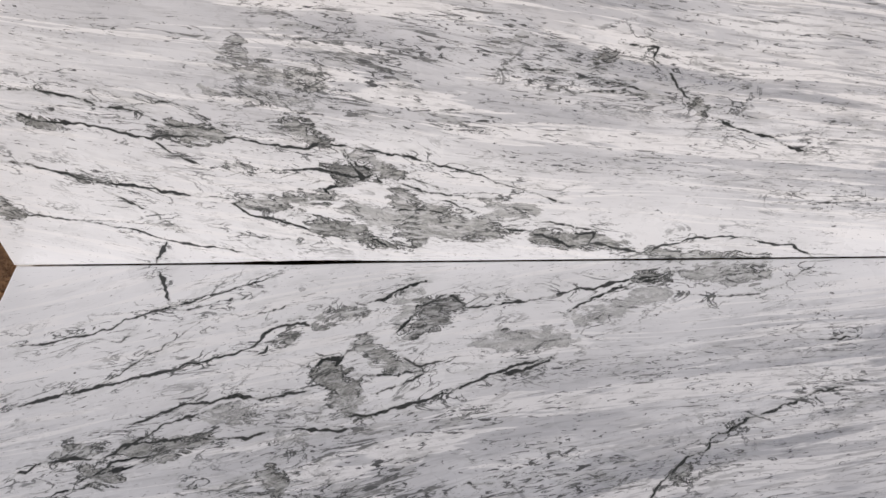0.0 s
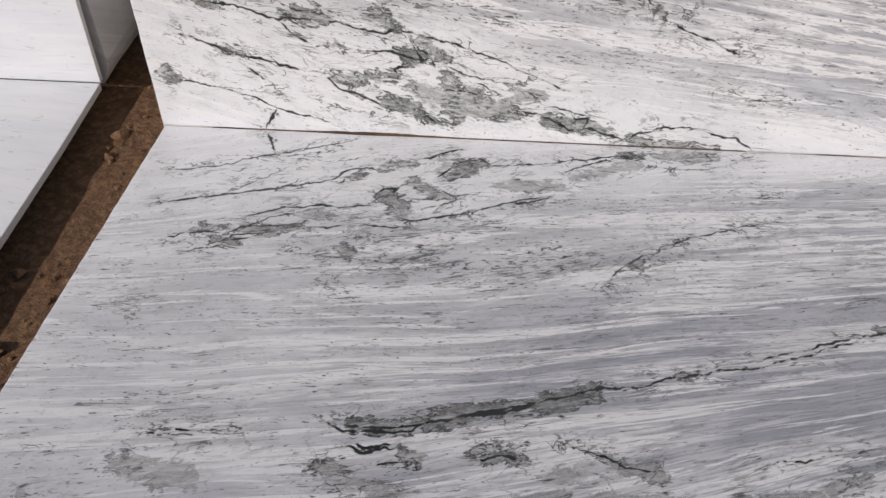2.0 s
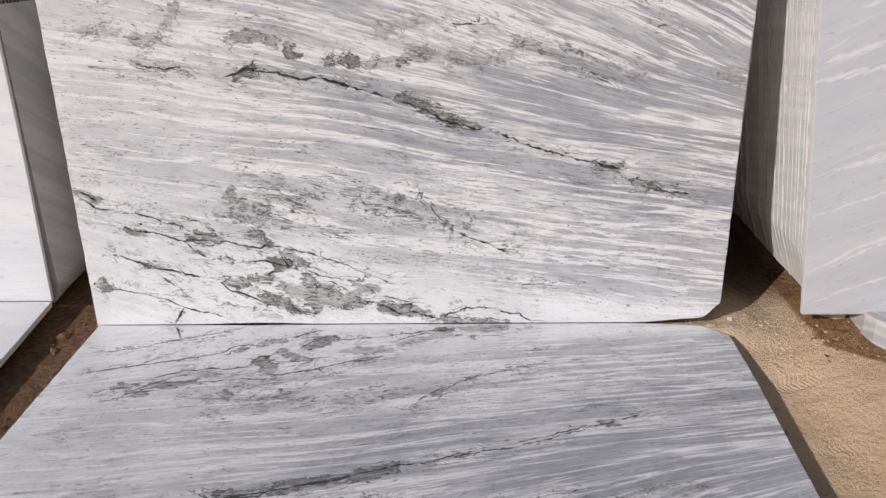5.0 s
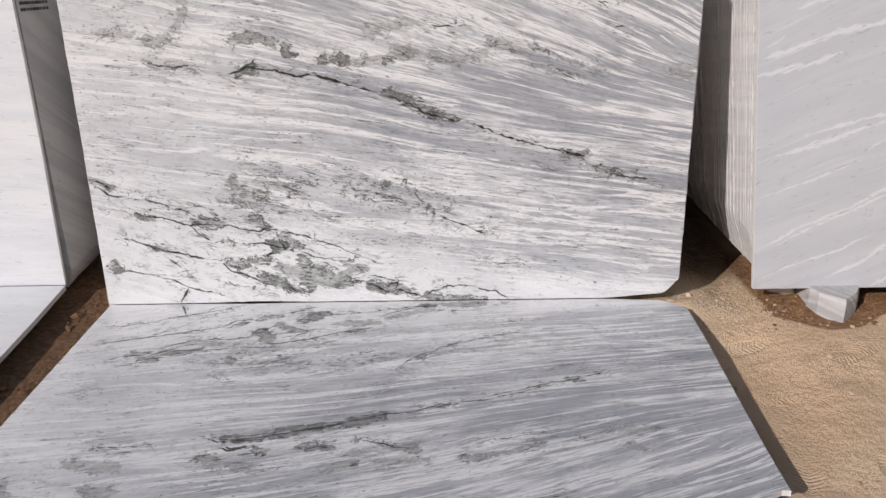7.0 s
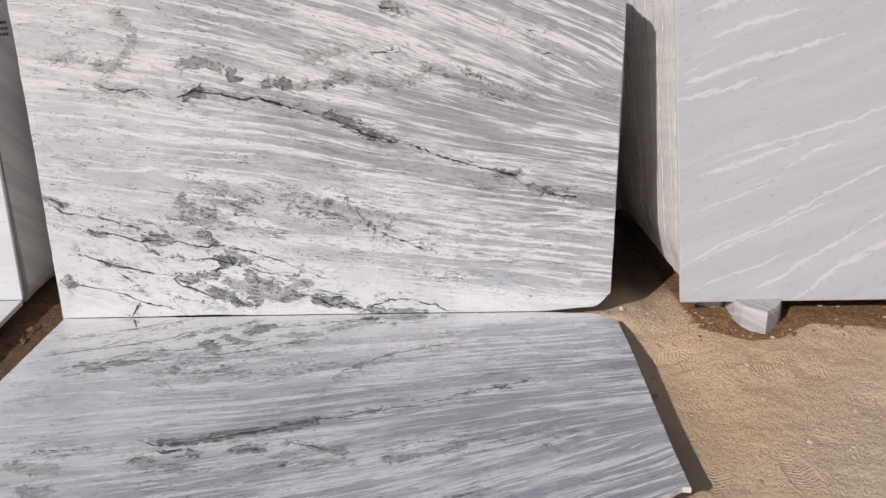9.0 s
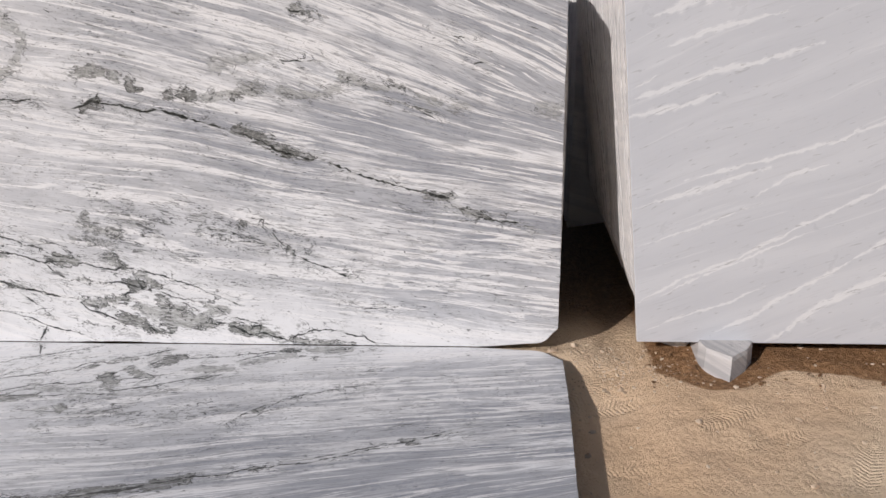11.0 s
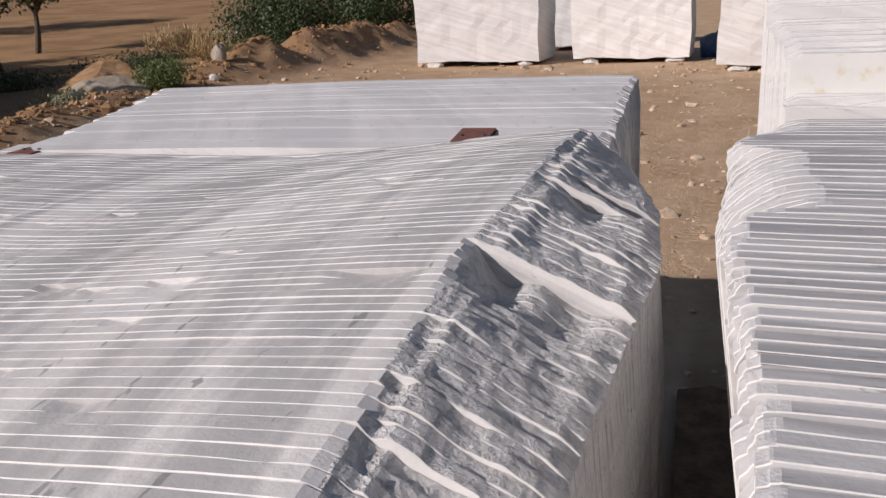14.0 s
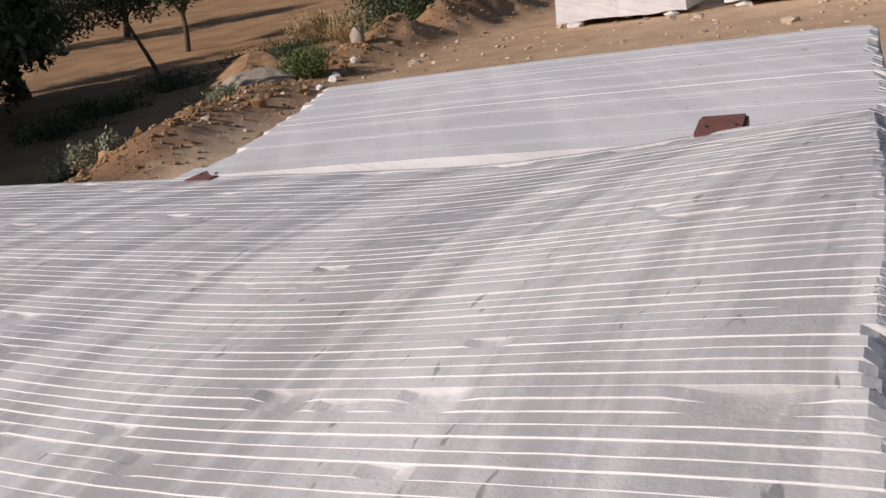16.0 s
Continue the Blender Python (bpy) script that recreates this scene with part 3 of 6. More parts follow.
vein(lying, 2.6, 0.819, 0.197, 0.852, 0.161, 0.875, 0.124, 0.945, 0.094, 0.979, 0.125, 1.037, 0.117, 1.132, 0.103, 1.253, 0.072, 1.352, 0.052, 1.429, 0.03)
vein(lying, 3.0, 0.331, 0.396, 0.379, 0.378, 0.435, 0.351, 0.497, 0.344, 0.527, 0.332, 0.581, 0.34, 0.622, 0.33, 0.664, 0.324)
vein(lying, 2.8, 0.151, 0.497, 0.193, 0.475, 0.248, 0.459, 0.299, 0.465, 0.326, 0.454, 0.332, 0.437, 0.38, 0.428, 0.431, 0.431, 0.459, 0.42, 0.502, 0.428, 0.562, 0.426, 0.611, 0.409)
vein(lying, 2.4, 0.611, 0.409, 0.651, 0.406, 0.724, 0.413, 0.754, 0.402)
vein(lying, 2.6, 0.254, 0.514, 0.298, 0.498, 0.322, 0.476, 0.359, 0.465, 0.406, 0.454)
vein(lying, 2.2, 0.222, 0.535, 0.267, 0.524, 0.311, 0.509)
vein(lying, 2.6, 0.67, 0.278, 0.678, 0.252, 0.716, 0.245, 0.712, 0.265, 0.732, 0.231, 0.776, 0.232)
vein(lying, 2.4, 0.732, 0.386, 0.773, 0.38, 0.835, 0.359, 0.898, 0.344, 0.941, 0.325, 0.995, 0.3, 1.073, 0.267, 1.141, 0.247)
vein(lying, 2.0, 0.781, 0.331, 0.834, 0.312, 0.887, 0.286, 0.876, 0.266, 0.92, 0.256)
vein(lying, 1.6, 1.034, 0.184, 1.057, 0.181, 1.122, 0.213, 1.178, 0.21)
vein(lying, 2.4, 1.32, 0.521, 1.335, 0.494, 1.359, 0.475, 1.392, 0.46, 1.421, 0.426, 1.491, 0.394, 1.61, 0.348, 1.73, 0.31)
vein(lying, 1.6, 0.967, 0.516, 1.026, 0.513)
vein(lying, 1.6, 1.665, 0.05, 1.715, 0.026, 1.73, 0.015)
vein(lying, 1.5, 1.673, 0.215, 1.72, 0.211, 1.776, 0.213)
vein(lying, 1.2, 0.214, 0.194, 0.273, 0.208, 0.298, 0.173)
vein(lying, 1.1, 0.744, 0.549, 0.666, 0.538, 0.449, 0.515)
vein(lying, 3.2, 0.649, 1.02, 0.693, 1.044, 0.748, 1.044, 0.83, 1.039, 0.869, 1.008, 0.939, 0.993, 1.023, 0.975, 1.081, 0.953, 1.154, 0.925, 1.229, 0.895)
vein(lying, 3.0, 0.684, 1.08, 0.753, 1.09, 0.833, 1.075)
vein(lying, 2.0, 1.228, 0.9, 1.318, 0.883, 1.381, 0.859, 1.475, 0.834, 1.522, 0.822)
vein(lying, 2.0, 1.525, 0.809, 1.64, 0.771, 1.743, 0.732, 1.882, 0.69, 1.993, 0.648, 2.123, 0.605)
vein(lying, 3.0, 0.962, 1.098, 1.023, 1.078, 1.077, 1.087)
vein(lying, 2.0, 0.269, 1.084, 0.335, 1.079, 0.44, 1.072)
vein(lying, 2.0, 1.147, 1.046, 1.215, 1.066, 1.281, 1.095, 1.349, 1.095)
vein(lying, 1.6, 0.127, 0.741, 0.163, 0.758)
vein(lying, 1.8, 0.867, 1.192, 0.932, 1.182)
vein(lying, 1.6, 1.253, 0.59, 1.309, 0.517, 1.374, 0.461)
vein(lying, 1.5, 0.582, 0.669, 0.59, 0.615)
vein(lying, 2.0, 1.31, 1.38, 1.385, 1.364, 1.449, 1.348)
vein(lying, 1.4, 1.549, 1.394, 1.664, 1.371, 1.816, 1.323)
vein(lying, 2.2, 0.832, 0.241, 0.876, 0.266, 0.931, 0.253)
vein(lying, 1.8, 0.746, 0.285, 0.833, 0.288, 0.887, 0.277)
vein(lying, 2.4, 1.174, 0.144, 1.25, 0.095, 1.326, 0.065, 1.413, 0.046)
vein(lying, 2.4, 1.017, 0.296, 1.083, 0.278, 1.152, 0.243)
vein(lying, 1.3, 0.368, 0.129, 0.456, 0.107, 0.557, 0.08)
vein(lying, 1.2, 0.509, 0.152, 0.563, 0.13, 0.619, 0.108)
vein(lying, 1.4, 1.417, 0.088, 1.484, 0.104, 1.58, 0.097, 1.646, 0.074)
vein(lying, 2.6, 0.327, 0.459, 0.359, 0.425, 0.403, 0.396, 0.451, 0.376, 0.519, 0.348)
vein(lying, 2.0, 0.28, 0.503, 0.335, 0.487, 0.39, 0.471)
vein(lying, 1.6, 1.163, 0.514, 1.243, 0.507)
vein(lying, 3.0, 0.675, 1.023, 0.734, 1.038, 0.845, 1.02, 0.946, 0.989, 1.05, 0.958, 1.144, 0.931, 1.204, 0.906, 1.241, 0.896, 1.288, 0.897, 1.338, 0.877)
vein(lying, 3.0, 0.694, 1.072, 0.772, 1.08, 0.815, 1.065)
vein(lying, 2.0, 1.426, 0.851, 1.502, 0.83, 1.592, 0.807, 1.701, 0.766, 1.786, 0.73, 1.854, 0.715)
vein(lying, 2.4, 1.136, 1.047, 1.212, 1.064, 1.265, 1.08)
vein(lying, 2.2, 0.744, 1.121, 0.797, 1.117, 0.861, 1.1)
vein(lying, 1.6, 1.541, 1.065, 1.621, 1.05, 1.753, 1.017)
vein(lying, 2.0, 0.27, 1.071, 0.336, 1.067, 0.491, 1.062)
patch(lying, 0.25, 0.67, 0.16, 0.008, 0.702, 0.138, 0.014, 0.742, 0.131, 0.008)
patch(lying, 0.6, 0.853, 0.183, 0.01, 0.892, 0.136, 0.024, 0.944, 0.117, 0.016)
patch(lying, 0.35, 0.681, 0.285, 0.012, 0.717, 0.324, 0.024, 0.752, 0.368, 0.014)
patch(lying, 0.3, 0.776, 0.236, 0.01, 0.81, 0.266, 0.012)
patch(lying, 0.3, 0.584, 0.199, 0.008, 0.615, 0.179, 0.008)
patch(lying, 0.15, 0.622, 0.421, 0.01, 0.661, 0.444, 0.012)
patch(lying, 0.4, 0.333, 0.442, 0.01, 0.374, 0.446, 0.009, 0.422, 0.437, 0.008)
patch(lying, 0.25, 1.462, 0.041, 0.018, 1.547, 0.042, 0.016, 1.613, 0.042, 0.01)
patch(lying, 0.15, 0.998, 0.219, 0.012, 1.111, 0.212, 0.016, 1.168, 0.206, 0.01)
patch(lying, 0.3, 0.603, 0.505, 0.01, 0.62, 0.521, 0.01)
patch(lying, 0.15, 1.242, 0.156, 0.012, 1.333, 0.096, 0.01)
patch(lying, 0.15, 0.876, 0.266, 0.01, 0.832, 0.266, 0.008)
patch(lying, 0.3, 0.284, 0.448, 0.006, 0.239, 0.447, 0.01)
patch(lying, 0.3, 1.35, 0.494, 0.008, 1.336, 0.516, 0.008)
patch(lying, 0.3, 0.678, 1.134, 0.018, 0.72, 1.147, 0.012)
patch(lying, 0.4, 0.834, 1.099, 0.01, 0.861, 1.102, 0.006)
patch(lying, 0.5, 0.982, 1.088, 0.01, 1.05, 1.081, 0.01)
patch(lying, 0.12, 1.116, 1.125, 0.018, 1.184, 1.115, 0.018)
patch(lying, 0.12, 1.049, 1.19, 0.018, 1.153, 1.181, 0.016)
patch(lying, 0.15, 1.221, 1.162, 0.012, 1.341, 1.152, 0.016)
patch(lying, 0.2, 1.488, 1.151, 0.01, 1.586, 1.131, 0.012, 1.733, 1.092, 0.014)
patch(lying, 0.15, 1.872, 1.05, 0.012, 1.982, 1.019, 0.013, 2.103, 1.003, 0.012)
patch(lying, 0.15, 0.762, 1.174, 0.008, 0.841, 1.192, 0.018)
patch(lying, 0.2, 0.264, 1.15, 0.025, 0.351, 1.186, 0.03)
patch(lying, 0.2, 0.366, 1.28, 0.024, 0.431, 1.296, 0.028, 0.396, 1.344, 0.025)
patch(lying, 0.15, 0.089, 1.231, 0.018, 0.135, 1.346, 0.025)
patch(lying, 0.6, 0.815, 1.029, 0.009, 0.863, 1.018, 0.011)
patch(lying, 0.6, 1.124, 0.935, 0.008, 1.183, 0.918, 0.01)
patch(lying, 0.5, 1.411, 0.854, 0.008, 1.442, 0.849, 0.006)
patch(lying, 0.5, 1.882, 0.69, 0.008, 1.917, 0.682, 0.006)
patch(lying, 0.1, 2.011, 1.089, 0.016, 2.03, 1.109, 0.02)
patch(lying, 0.15, 0.473, 0.384, 0.016, 0.553, 0.369, 0.02)
patch(lying, 0.45, 0.391, 0.454, 0.01, 0.472, 0.432, 0.01)
patch(lying, 0.15, 1.196, 0.155, 0.018, 1.291, 0.138, 0.018, 1.369, 0.088, 0.014)
patch(lying, 0.6, 0.881, 0.157, 0.024, 0.915, 0.132, 0.026)
patch(lying, 0.4, 0.696, 0.265, 0.016, 0.728, 0.33, 0.03, 0.757, 0.374, 0.014)
patch(lying, 0.3, 0.764, 0.211, 0.012, 0.793, 0.245, 0.018)
patch(lying, 0.15, 0.851, 0.086, 0.014, 0.829, 0.154, 0.012)
patch(lying, 0.15, 1.033, 0.191, 0.014, 1.123, 0.198, 0.02)
patch(lying, 0.3, 0.276, 0.487, 0.01, 0.328, 0.498, 0.01)
patch(lying, 0.2, 1.473, 0.049, 0.022, 1.593, 0.05, 0.018)
patch(lying, 0.3, 0.529, 0.438, 0.01)
patch(lying, 0.45, 1.353, 0.049, 0.006, 1.402, 0.041, 0.006)
patch(lying, 0.6, 0.722, 1.033, 0.01, 0.856, 1.015, 0.02, 0.98, 0.978, 0.012, 1.084, 0.954, 0.014, 1.143, 0.941, 0.02, 1.216, 0.904, 0.012)
patch(lying, 0.5, 0.981, 1.078, 0.014, 1.052, 1.077, 0.016)
patch(lying, 0.4, 0.861, 1.091, 0.02)
patch(lying, 0.15, 0.694, 1.156, 0.03, 0.738, 1.165, 0.03)
patch(lying, 0.2, 1.191, 1.057, 0.012, 1.254, 1.085, 0.02, 1.328, 1.099, 0.018)
patch(lying, 0.4, 1.419, 0.855, 0.014)
patch(lying, 0.12, 0.313, 1.17, 0.04, 0.4, 1.176, 0.03)


def near_line(px, py, line):
    """Distance of points to a polyline, and how far along it they are nearest (in points)."""
    best, where = np.full(px.shape, 9.0), np.zeros(px.shape)
    for k in range(len(line) - 1):
        (ax, ay), (bx, by) = line[k, :2], line[k + 1, :2]
        dx, dy = bx - ax, by - ay
        s = np.clip(((px - ax) * dx + (py - ay) * dy) / max(dx * dx + dy * dy, 1e-9), 0, 1)
        d = np.hypot(px - ax - s * dx, py - ay - s * dy)
        closer = d < best
        best, where = np.where(closer, d, best), np.where(closer, k + s, where)
    return best, where


def drawing(x, h, face):
    """The pattern, grain and depth attributes at points of a bookmatched face."""
    wx = x + 0.008 * waves(x * 24, h * 24, 3, 3) + 0.0035 * waves(x * 80, h * 80, 5, 2)
    wh = h + 0.006 * waves(x * 24, h * 24, 9, 3) + 0.0045 * waves(x * 75, h * 75, 11, 2)
    vein_f, patch_f, depth_f = np.zeros(x.shape), np.zeros(x.shape), np.zeros(x.shape)
    for width, line in face["veins"]:
        lo, hi = line.min(0) - 0.04, line.max(0) + 0.04
        m = np.nonzero((wx > lo[0]) & (wx < hi[0]) & (wh > lo[1]) & (wh < hi[1]))[0]
        d, s = near_line(wx[m], wh[m], line)
        taper = 0.35 + 0.65 * ease(np.minimum(s, len(line) - 1 - s), 0, 0.7)
        w = width * (0.74 + 0.75 * waves(wx[m] * 30, wh[m] * 30, 21, 2)) * taper
        vein_f[m] = np.maximum(vein_f[m], np.clip(1.0 - 0.42 * d / np.maximum(w, 0.0020), 0, 1) * (0.6 + 0.4 * taper) * np.clip(w / 0.0020, 0.6, 1))
    for dark, line in face["patches"]:
        reach = line[:, 2].max() + 0.05
        lo, hi = line[:, :2].min(0) - reach, line[:, :2].max(0) + reach
        m = np.nonzero((wx > lo[0]) & (wx < hi[0]) & (wh > lo[1]) & (wh < hi[1]))[0]
        qx = wx[m] + 0.030 * waves(x[m] * 13, h[m] * 30, 31, 3) + 0.008 * waves(x[m] * 55, h[m] * 55, 33, 2)
        qh = wh[m] + 0.015 * waves(x[m] * 15, h[m] * 26, 35, 3)
        d, s = near_line(qx, qh, line)
        r = (0.62 if dark <= 0.2 else 0.96) * np.interp(s, np.arange(len(line)), line[:, 2])
        f = np.clip(0.5 - (d - r) / 0.045, 0, 1)
        depth_f[m] = np.where(f > patch_f[m], dark, depth_f[m])
        patch_f[m] = np.maximum(patch_f[m], f)
    close = np.full(x.shape, 9.0)
    for _, line in face["veins"] + face["patches"]:
        lo, hi = line[:, :2].min(0) - 0.12, line[:, :2].max(0) + 0.12
        m = np.nonzero((x > lo[0]) & (x < hi[0]) & (h > lo[1]) & (h < hi[1]))[0]
        close[m] = np.minimum(close[m], near_line(x[m], h[m], line)[0])
    near_f = np.exp(-(close / 0.045) ** 2)
    dip = (0.27 - 0.17 * ease(h, 0.25, 0.75)) * 1.2 * (1 - np.exp(-x / 1.2)) + 0.085 * x * x * ease(h, 0.3, 1.1) + 0.015 * x * x
    v = h + dip + 0.02 * waves(x * 2.2, h * 5, 44, 2)
    grey = 0.26 + 0.50 * ease(x * 0.55 + h * 0.30, 0.55, 1.1) + 0.35 * ease(h, 0.28, 0.55) * ease(x, 0.0, 0.9)
    grey *= 0.75 + 0.35 * waves(x * 1.6, v * 3.0, 51, 3)
    band = np.exp(-((v - 1.05) / 0.10) ** 2) * ease(x, 0.6, 1.3) + 0.8 * np.exp(-((v - 1.5) / 0.09) ** 2) * ease(x, 0.8, 1.5)
    white = ease(0.42 - h - 0.14 * x, -0.05, 0.12)
    grey = np.clip(grey * (1 - 0.92 * white) + 0.25 * band, 0, 1)
    speck = 0.55 + 0.55 * np.exp(-(((x - 0.95) / 0.55) ** 2 + ((h - 0.50) / 0.22) ** 2))
    speck = speck * (1 - 0.75 * ease(x, 1.0, 1.7) * ease(h, 0.55, 0.85))
    speck = np.clip(speck * (1 - 0.6 * white), 0, 1)
    return np.stack([vein_f, patch_f, grey, speck], -1), np.stack([x, v, 0 * x], -1), depth_f, near_f


# ---- meshes ----
def link_mesh(name, verts, faces, materials, parent=None, index=None, smooth=False):
    me = bpy.data.meshes.new(name)
    me.from_pydata([tuple(v) for v in verts], [], faces)
    for m in materials:
        me.materials.append(m)
    if index is not None:
        me.polygons.foreach_set("material_index", np.asarray(index, np.int32))
    if smooth:
        me.polygons.foreach_set("use_smooth", np.ones(len(me.polygons), bool))
    me.update()
    ob = new(name, me)
    if parent:
        ob.parent = parent
    return ob


def part(name, bm, material, parent, label=""):
    me = bpy.data.meshes.new(name)
    bm.to_mesh(me)
    bm.free()
    me.materials.append(material)
    ob = new(name, me)
    ob.parent = parent
    return tagged(ob, label)


def plate(name, outline, y0, thick, materials, chip=(), bevel=0.0016, plain=(), slope=0.0):
    """An upright slab: outline in (x, z), counter-clockwise from the front, with fresh, slightly broken edges.
    Materials: front and back, sawn rim, edge, broken. chip: outline indices whose rim is broken; plain: those with hardly any edge; slope: rise of the top towards the back."""
    o = np.asarray(outline, float)
    k = len(o)
    ahead, behind = np.roll(o, -1, 0), np.roll(o, 1, 0)
    tang = ahead - behind
    tang /= np.maximum(np.linalg.norm(tang, axis=1)[:, None], 1e-6)
    inward = np.stack([-tang[:, 1], tang[:, 0]], -1)
    cut = np.array([0.0003 if a in plain else bevel for a in range(k)])
    inner = o + inward * cut[:, None]
    rings = [(inner, y0 + 0 * cut), (o, y0 + cut), (o, y0 + thick - cut), (inner, y0 + thick + 0 * cut)]
    verts = [(p[0], y, p[1] + (slope * (y - y0) if p[1] > 1.0 else 0.0)) for ring, ys in rings for p, y in zip(ring, ys)]
    faces, index = [tuple(range(k))], [0]
    for r in range(3):
        for a in range(k):
            b = (a + 1) % k
            faces.append((r * k + a, (r + 1) * k + a, (r + 1) * k + b, r * k + b))
            index.append((3 if a in chip else 1) if r == 1 else (1 if a in plain else 2))
    faces.append(tuple(range(4 * k - 1, 3 * k - 1, -1)))
    index.append(0)
    return link_mesh(name, verts, faces, materials, index=index)


def rocky(name, size, seed, material, parent=None, rough=0.22, cuts=2):
    """A broken stone: a faceted, uneven lump of the given size that rests on z = 0 of its own origin."""
    bm = bmesh.new()
    bmesh.ops.create_icosphere(bm, subdivisions=cuts, radius=0.5)
    rnd = random.Random(seed)
    planes = [(Vector((rnd.uniform(-1, 1), rnd.uniform(-1, 1), rnd.uniform(-0.6, 1))).normalized(), rnd.uniform(0.26, 0.42)) for _ in range(9)]
    for v in bm.verts:
        for nrm, d in planes:
            over = v.co.dot(nrm) - d
            if over > 0:
                v.co -= nrm * over
        v.co *= 1 + rough * 0.5 * noise.noise(v.co * 4 + Vector((seed, 0, 0)))
        v.co = Vector((v.co.x * size[0], v.co.y * size[1], max(v.co.z, -0.3) * size[2] + 0.3 * size[2]))
    me = bpy.data.meshes.new(name)
    bm.to_mesh(me)
    bm.free()
    me.materials.append(material)
    ob = new(name, me)
    if parent:
        ob.parent = parent
    return ob


# ---- ground: one sheet, worn sand in the yard, a bank and a lower field to the left behind ----
def crest(y):
    return np.interp(y, (-60, 4, 8, 10, 14.5, 19, 31, 90), (-6, -6.2, -7.5, -8.3, -9.7, -10.3, -10.4, -16))


def ground_z(x, y):
    x, y = np.asarray(x, float), np.asarray(y, float)
    z = -0.072 + 0.042 * ease(x, 2.62, 2.95) * ease(-y, 1.6, 0.1) * ease(y, 4, 1.5)
    under = ease(x, -0.02, 0.10) * ease(x, 2.36, 2.20) * ease(y, -1.75, -1.45)
    z = z + (-0.030 + 0.072) * under * ease(y, 3.6, 3.2)
    z = z + 0.036 * ease(x, 2.2, 2.4) * ease(x, 2.75, 2.6) * ease(y, -0.12, 0.05) * ease(y, 1.8, 1.0)
    heap = 0.03 * np.exp(-((x - 2.52) / 0.10) ** 2 - ((y + 0.03) / 0.07) ** 2)
    z = z + heap + 0.010 * waves(x * 2.3, y * 2.3, 61, 3) * ease(np.hypot(x - 1, y), 0.5, 2) + 0.006 * waves(x * 11, y * 11, 64, 3)
    z = z - 0.09 * np.exp(-((y + 0.01) / 0.13) ** 2) * ease(x, 0.1, 0.25) * ease(x, 1.9, 1.6)
    z = z - 0.028 * ease(x, 2.36, 2.46) * ease(x, 2.85, 2.65) * ease(y, -0.15, -0.35) * ease(y, -2.2, -1.7)
    z = z - 0.022 * np.exp(-((x - 3.07) / 0.17) ** 2 - ((y + 0.14) / 0.11) ** 2) - 0.016 * np.exp(-((x - 3.75) / 0.18) ** 2 - ((y + 0.12) / 0.08) ** 2)
    z = z + 0.009 * (1 - np.abs(waves(x * 5.5 + 0.6 * y, y * 9, 66, 3)) * 2) * ease(x, 2.5, 2.7) * ease(x, 8, 6) * ease(y, 0.2, -0.1)
    c = crest(y)
    bank = np.exp(-((x - c - 0.4) / 1.1) ** 2) * (0.22 + 0.85 * ease(y, 14, 22)) * ease(y, 3, 7) * (0.75 + 0.5 * waves(x * 0.7, y * 0.7, 71, 3))
    drop = ease(c - x, -0.2, 3.2)
    far = 0.055 * np.maximum(np.hypot(x, y) - 42, 0) * ease(-x, 0, 25) * ease(y, 5, 30)
    bank = bank + 0.22 * np.exp(-((x - c - 0.5) / 0.8) ** 2) * ease(y, 7, 9) * ease(y, 15, 12)
    z = z + 0.05 * np.clip(bank * 2, 0, 1) * waves(x * 7.3, y * 7.3, 79, 3) + far
    return z + bank * ease(y, 44, 30) - 0.38 * drop + 0.10 * drop * waves(x * 0.35, y * 0.35, 75, 3) + 0.10 * bank * waves(x * 3.1, y * 3.1, 77, 3)


